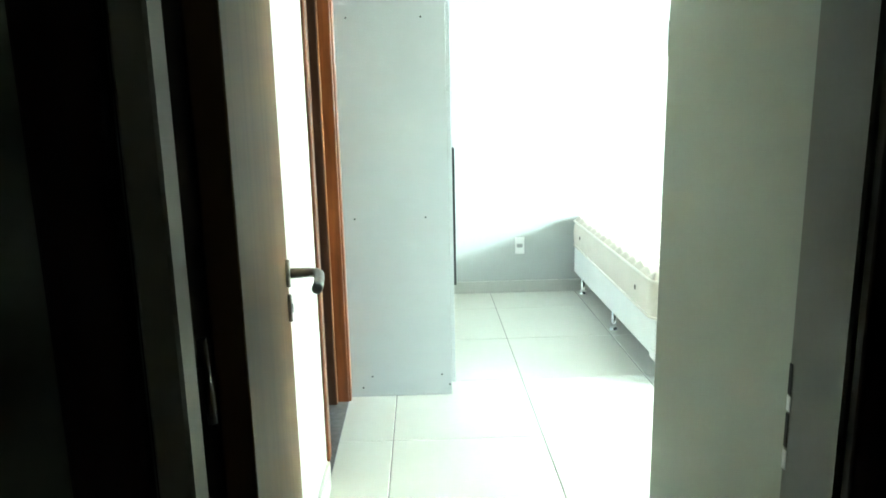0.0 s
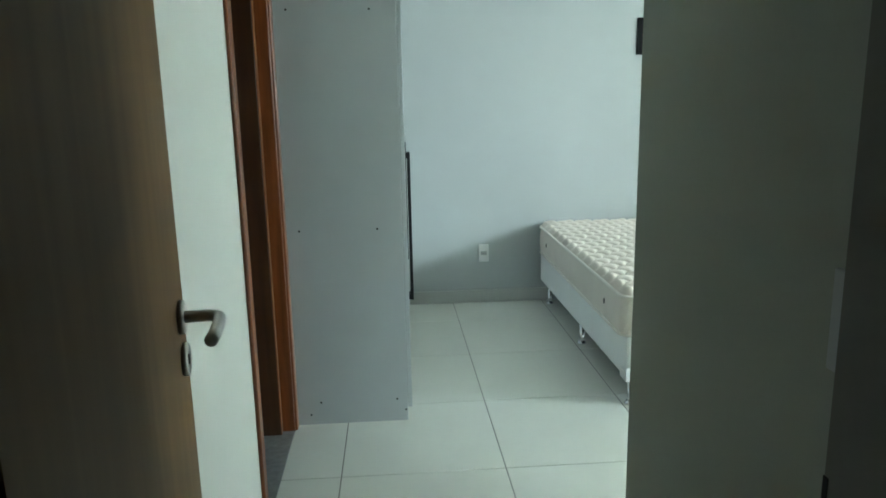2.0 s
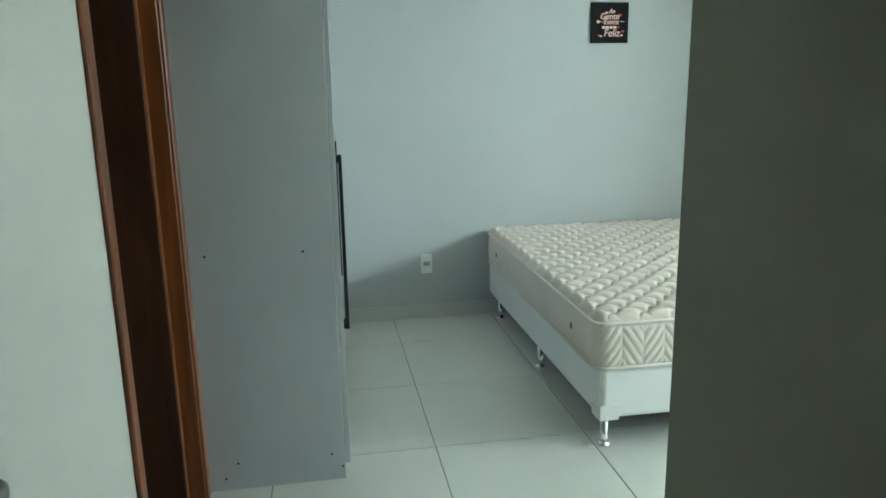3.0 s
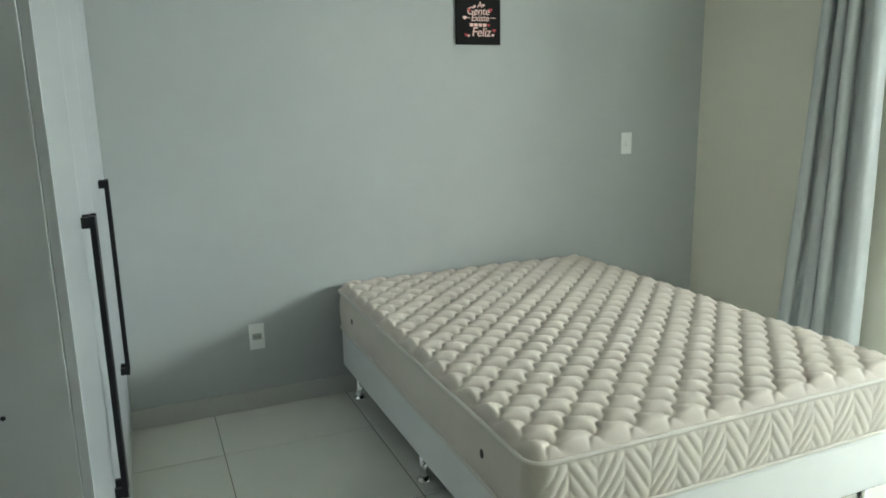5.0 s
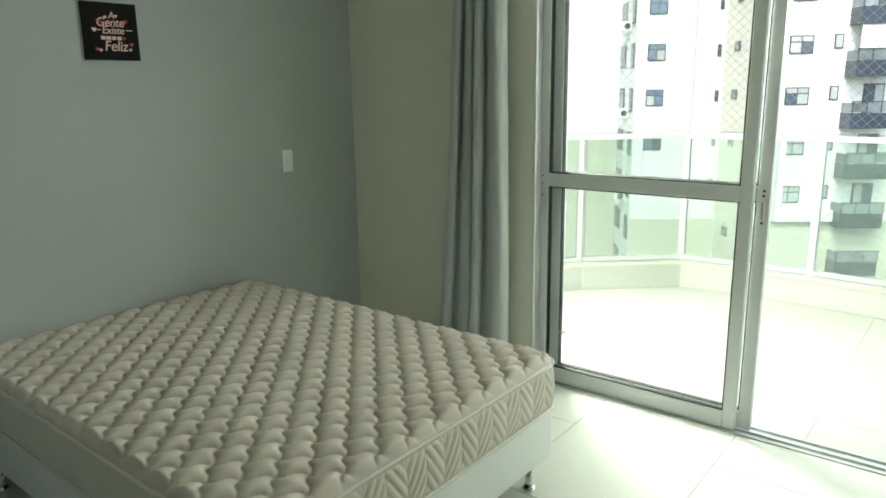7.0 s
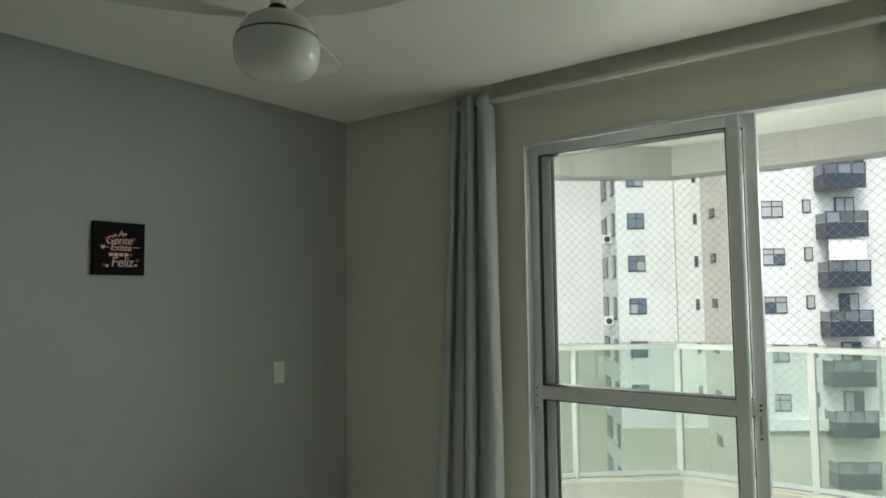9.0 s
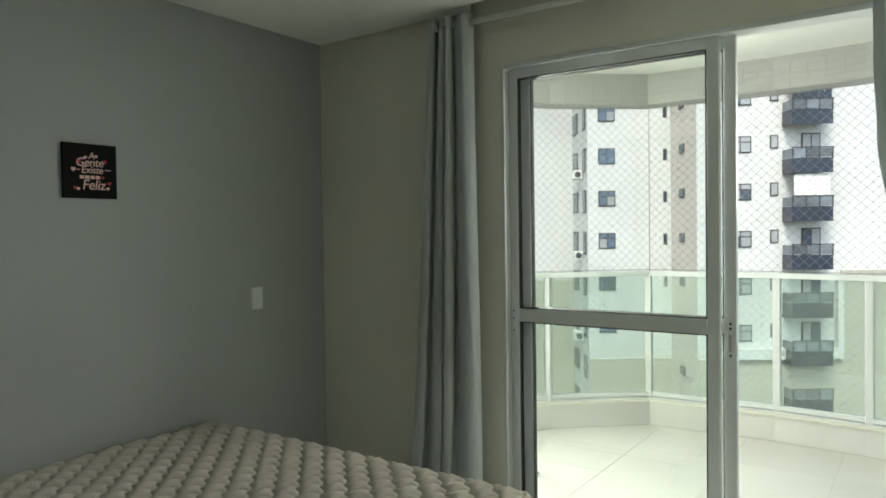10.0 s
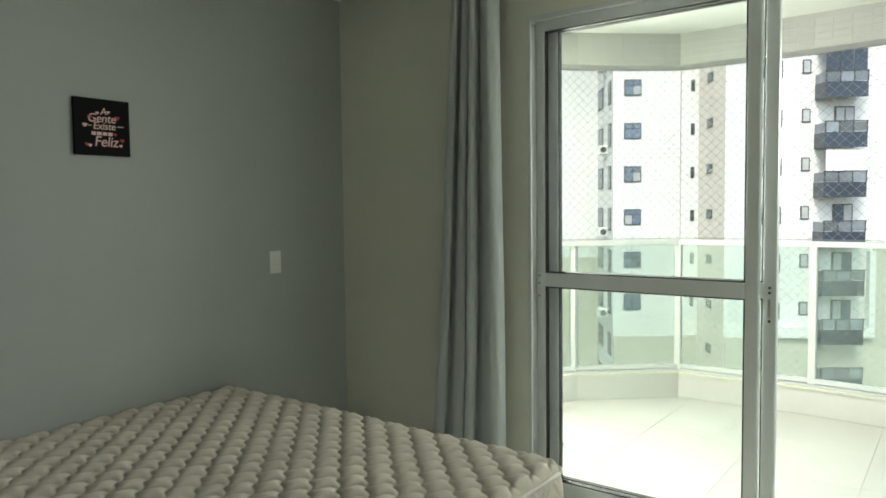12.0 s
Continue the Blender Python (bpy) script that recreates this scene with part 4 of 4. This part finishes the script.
def cord(s0, z0, s1, z1, r=0.0011):
    cuts = sorted({0.0, 1.0} | {(c - s0) / (s1 - s0) for _, c, *_ in arcs if min(s0, s1) < c < max(s0, s1)}) if s0 != s1 else [0.0, 1.0]
    for fa, fb in zip(cuts, cuts[1:]):
        pts = []
        for f in (fa, fb):
            s = s0 + (s1 - s0) * f
            x, y = on_line(min(max(s, 0.0), total))
            pts.append(Vector((x + 0.03, y, z0 + (z1 - z0) * f)))
        way = (pts[1] - pts[0]).normalized()
        side = way.cross(Vector((0.8, 0.6, 0))).normalized()
        up = side.cross(way)
        ra = [net.verts.new(pts[0] + r * v) for v in (side, up, -side, -up)]
        rb = [net.verts.new(pts[1] + r * v) for v in (side, up, -side, -up)]
        for k in range(4):
            net.faces.new((ra[k], ra[(k + 1) % 4], rb[(k + 1) % 4], rb[k]))


run = height * 1.04
first, last_k = -int(run / MESH) - 1, int(total / MESH) + 1
for k in range(first, last_k):
    s = k * MESH
    for sa, za, sb, zb in ((s, NZ0, s + run, NZ1), (s, NZ1, s + run, NZ0)):
        if sb <= 0 or sa >= total:
            continue
        fa, fb = max(0.0, -sa / run), min(1.0, (total - sa) / run)
        cord(sa + run * fa, za + (zb - za) * fa, sa + run * fb, za + (zb - za) * fb, 0.00115)
# knots where the cords cross
for i in range(first, last_k):
    for j in range(first, last_k):
        s, f = ((i + j) * MESH + run) / 2, ((j - i) * MESH + run) / (2 * run)
        if 0 < s < total and 0.43 < f < 1:
            x, y = on_line(s)
            c, r = Vector((x + 0.03, y, NZ0 + height * f)), 0.0031
            tip = [net.verts.new(c + Vector(d) * r) for d in ((0.8, -0.6, 0), (0.6, 0.8, 0), (-0.8, 0.6, 0), (-0.6, -0.8, 0), (0, 0, 1), (0, 0, -1))]
            for a in range(4):
                net.faces.new((tip[a], tip[(a + 1) % 4], tip[4]))
                net.faces.new((tip[(a + 1) % 4], tip[a], tip[5]))
for s0, z0, s1, z1 in ((0, NZ1 - 0.015, total, NZ1 - 0.015), (0, 1.17, total, 1.17)):
    cord(s0, z0, s1, z1, 0.0022)
corner = arcs[2][1]
cord(corner, NZ0, corner + 1e-4, NZ1, 0.003)
tagged(part("safety_net", net, CORD), "grey cord safety net stretched outside the balustrade", "net", kind="stuff")
bm = B()
for s in np.arange(0.3, total, 0.55):
    x, y = on_line(float(s))
    rod(bm, (x + 0.03, y, NZ1 - 0.03), (x + 0.03, y, NZ1 + 0.004), 0.003, 6)
tagged(part("net_hooks", bm, STEEL), "small metal hooks holding the net", "hooks", kind="stuff")

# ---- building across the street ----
# tower is laid out from the camera's eye and heading, to fit its view
CAM_EYE, CAM_YAW = Vector((0.01, 1.90, 1.396)), radians(-55.47)
AHEAD = Vector((-math.sin(CAM_YAW), math.cos(CAM_YAW), 0))
ASIDE = Vector((math.cos(CAM_YAW), math.sin(CAM_YAW), 0))
TOWER = Matrix(((ASIDE.x, AHEAD.x, 0, CAM_EYE.x), (ASIDE.y, AHEAD.y, 0, CAM_EYE.y), (0, 0, 1, 0), (0, 0, 0, 1)))
GROUND_Z, ROOF_Z = -23.0, 27.0
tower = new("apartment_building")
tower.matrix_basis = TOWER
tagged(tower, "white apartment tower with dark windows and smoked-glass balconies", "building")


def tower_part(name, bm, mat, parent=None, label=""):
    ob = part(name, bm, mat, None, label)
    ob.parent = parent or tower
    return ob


tower_part("wing", box(B(), -26.0, 9.6, 54.0, 66.0, GROUND_Z, ROOF_Z), FACADE)
tower_part("wing", box(B(), 9.58, 15.4, 48.2, 65.0, GROUND_Z, ROOF_Z), FACADE)
tower_part("wing", box(B(), 15.3, 34.0, 43.2, 64.0, GROUND_Z, ROOF_Z), FACADE)
# beige slab puts the shade of this turned side into colour
tower_part("side_face", box(B(), 15.27, 15.3, 43.22, 48.2, GROUND_Z, ROOF_Z), SIDE_SHADE, None, "return wall with its shade in a beige tone")
tower_part("lower_front", box(B(), 24.05, 34.0, 43.02, 43.2, GROUND_Z, -1.2), OCHRE, None, "ochre rendered lower storeys")
tower_part("lower_front", box(B(), 15.32, 24.05, 43.02, 43.2, GROUND_Z, -6.6), OCHRE, None, "ochre rendered lower storeys")
tower_part("lower_front", box(B(), 9.6, 15.28, 48.02, 48.2, GROUND_Z, -7.4), OCHRE, None, "ochre rendered lower storeys")
tower_part("lower_front", box(B(), -26.0, 9.56, 53.85, 54.0, GROUND_Z, -2.4), OCHRE, None, "ochre rendered lower storeys")
for x0, x1, z0, z1 in ((17.1, 17.45, -5.95, -1.4), (23.7, 24.05, -5.95, -1.4), (17.1, 24.05, -6.6, -5.95)):
    tower_part("band", box(B(), x0, x1, 42.75, 43.2, z0, z1), FACADE)
STOREY = 2.9


def window(lat, w, depth, ztop, h, mat, bars, side=0):
    """A window on a front face (side 0), or on a face turned aside (side -1), with frame, glass and sill."""
    if side:
        bm = box(B(), lat - 0.06, lat + 0.02, depth, depth + w, ztop - h, ztop)
        pane_ = box(B(), lat - 0.075, lat - 0.055, depth + 0.07, depth + w - 0.07, ztop - h + 0.07, ztop - 0.07)
    else:
        bm = box(B(), lat, lat + w, depth - 0.06, depth + 0.02, ztop - h, ztop)
        pane_ = None
    fr = tower_part("window", bm, WIN_FRAME)
    if side:
        tower_part("pane", pane_, mat, fr)
        return
    cells = bars
    tones = (mat, mat, WIN_DARK, WIN_PALE)
    cw = (w - 0.07) / cells
    split = ztop - h * 0.36 if h > 0.95 else None
    for i in range(cells):
        a, b = lat + 0.07 + cw * i, lat + cw * (i + 1)
        if split:
            tower_part("pane", box(B(), a, b, depth - 0.07, depth - 0.055, ztop - h + 0.07, split - 0.035), random.choice(tones), fr)
            tower_part("pane", box(B(), a, b, depth - 0.07, depth - 0.055, split + 0.035, ztop - 0.07), mat, fr)
        else:
            tower_part("pane", box(B(), a, b, depth - 0.07, depth - 0.055, ztop - h + 0.07, ztop - 0.07), mat, fr)


for k in range(-4, 6):
    z = 1.27 + STOREY * k
    window(10.3, 1.15, 48.2, z, 1.08, WIN_BLUE, 2)
    window(14.75, 0.25, 48.2, z - 0.1, 0.75, WIN_DARK, 1)
    window(9.58, 1.9, 51.7, z + 0.1, 1.5, WIN_DARK, 1, -1)
    window(9.58, 1.0, 48.8, z + 0.1, 1.6, WIN_DARK, 1, -1)
    if k % 2 == 0:
        ac = tower_part("air_conditioner", box(B(), 9.0, 9.58, 50.2, 51.2, z - 1.9, z - 1.3, 0.03), AC_WHITE, None, "white outdoor air-conditioning unit")
        tower_part("fan_grille", rod(B(), (9.29, 50.19, z - 1.6), (9.29, 50.21, z - 1.6), 0.22, 16), WIN_FRAME, ac)
    z3 = 1.30 + STOREY * k
    window(15.27, 0.95, 45.4, z3 - 0.1, 0.6, WIN_DARK, 1, -1)
    window(17.25, 1.35, 43.2, z3, 1.02, WIN_PALE, 2)
    window(19.75, 0.5, 43.2, z3 + 0.05, 0.82, WIN_PALE, 1)
    # balcony
    zb = z3 - 2.05
    bal = tower_part("balcony", box(B(), 20.55, 22.95, 42.0, 43.2, zb - 0.12, zb + 0.02), FACADE_SHADE)
    tower_part("parapet", box(B(), 20.55, 22.95, 41.95, 42.0, zb - 0.32, zb + 0.58), SMOKED, bal, "dark balcony front")
    tower_part("parapet", box(B(), 20.5, 20.55, 41.95, 43.2, zb - 0.32, zb + 0.58), SMOKED, bal)
    for i in range(3):
        a = 20.6 + i * 0.79
        tower_part("pane", box(B(), a, a + 0.74, 41.965, 41.985, zb + 0.61, zb + 1.14), SMOKED_PANE, bal, "smoked glass pane")
    for i in range(4):
        a = 20.53 + i * 0.79
        tower_part("post", box(B(), a, a + 0.07, 41.94, 42.0, zb + 0.58, zb + 1.16), WIN_FRAME, bal)
    tower_part("pane", box(B(), 20.515, 20.535, 42.02, 43.18, zb + 0.61, zb + 1.14), SMOKED_PANE, bal)
    tower_part("top_rail", box(B(), 20.5, 23.0, 41.93, 42.0, zb + 1.16, zb + 1.23), WIN_FRAME, bal)
    if k == 1:
        tower_part("blind", box(B(), 20.7, 22.85, 42.1, 42.14, zb + 1.25, zb + 2.5), BLIND, bal, "white closed blind")
    elif k == 3:
        for i in range(3):
            tower_part("pane", box(B(), 20.6 + i * 0.79, 21.34 + i * 0.79, 42.05, 42.08, zb + 1.25, zb + 2.5), SMOKED, bal)
    else:
        bd = tower_part("door", box(B(), 21.65, 22.8, 43.1, 43.22, zb + 0.02, zb + 2.2), WIN_FRAME, bal)
        for a in (21.73, 22.27):
            tower_part("pane", box(B(), a, a + 0.46, 43.08, 43.1, zb + 0.1, zb + 2.12), random.choice((WIN_DARK, WIN_DARK, WIN_PALE)), bd)
for x in (12.9, 16.6, 19.2):
    d = 48.2 if x < 15 else 43.2
    tower_part("joint", box(B(), x, x + 0.03, d - 0.01, d + 0.01, GROUND_Z, ROOF_Z), FACADE_SHADE)
for k in range(-6, 9):
    z = 1.30 + STOREY * k + 0.55
    tower_part("joint", box(B(), 15.3, 34.0, 43.19, 43.21, z, z + 0.025), FACADE_SHADE)
    tower_part("joint", box(B(), 9.58, 15.3, 48.19, 48.21, z - 0.03, z), FACADE_SHADE)
tower_part("roof", box(B(), -26.2, 34.2, 43.0, 66.2, ROOF_Z, ROOF_Z + 0.6), FACADE_SHADE)

bm = B()
bmesh.ops.create_grid(bm, x_segments=2, y_segments=2, size=2500, matrix=Matrix.Translation((0, 0, GROUND_Z)))
tagged(part("ground", bm, ASPHALT), "grey street ground far below", "ground", kind="structure")

# ---- floor tiles ----
floor_ob = part("floor", box(B(), -2.3, XR + 0.045, -2.3, 5.05, -0.2, -0.002), GROUT)
tagged(floor_ob, "cream porcelain tile floor with dark grout lines", "floor", kind="structure")
PITCH, JX, JY, GAP = 0.619, 0.241, 2.648, 0.0035


def tile_mesh(w, d, mat, t=0.008):
    bm = box(B(), 0, w, 0, d, -t, 0.0, 0.0012)
    me = bpy.data.meshes.new("tile")
    bm.to_mesh(me)
    bm.free()
    me.materials.append(mat)
    return me


def lay(parent, x0, x1, y0, y1, jx, jy, pitch, gap, mat, z=0.0):
    cache = {}
    i0, i1 = math.floor((x0 - jx) / pitch), math.ceil((x1 - jx) / pitch)
    k0, k1 = math.floor((y0 - jy) / pitch), math.ceil((y1 - jy) / pitch)
    for i in range(i0, i1):
        for k in range(k0, k1):
            ax, bx = max(jx + i * pitch + gap / 2, x0), min(jx + (i + 1) * pitch - gap / 2, x1)
            ay, by = max(jy + k * pitch + gap / 2, y0), min(jy + (k + 1) * pitch - gap / 2, y1)
            if bx - ax < 0.01 or by - ay < 0.01:
                continue
            key = (round(bx - ax, 3), round(by - ay, 3))
            if key not in cache:
                cache[key] = tile_mesh(*key, mat)
            ob = new("tile", cache[key])
            ob.location = (ax, ay, z + random.uniform(-0.0003, 0.0003))
            ob.parent = parent


lay(floor_ob, XL, XR + 0.044, EY0 - 0.7, YB, JX, JY, PITCH, GAP, TILE)
balc_floor = bpy.data.objects["floor_balcony"]
lay(balc_floor, XR + 0.161, 5.5, 0.25, 4.9, 3.45, 2.4, 0.60, 0.0015, BALC_TILE, -0.004)
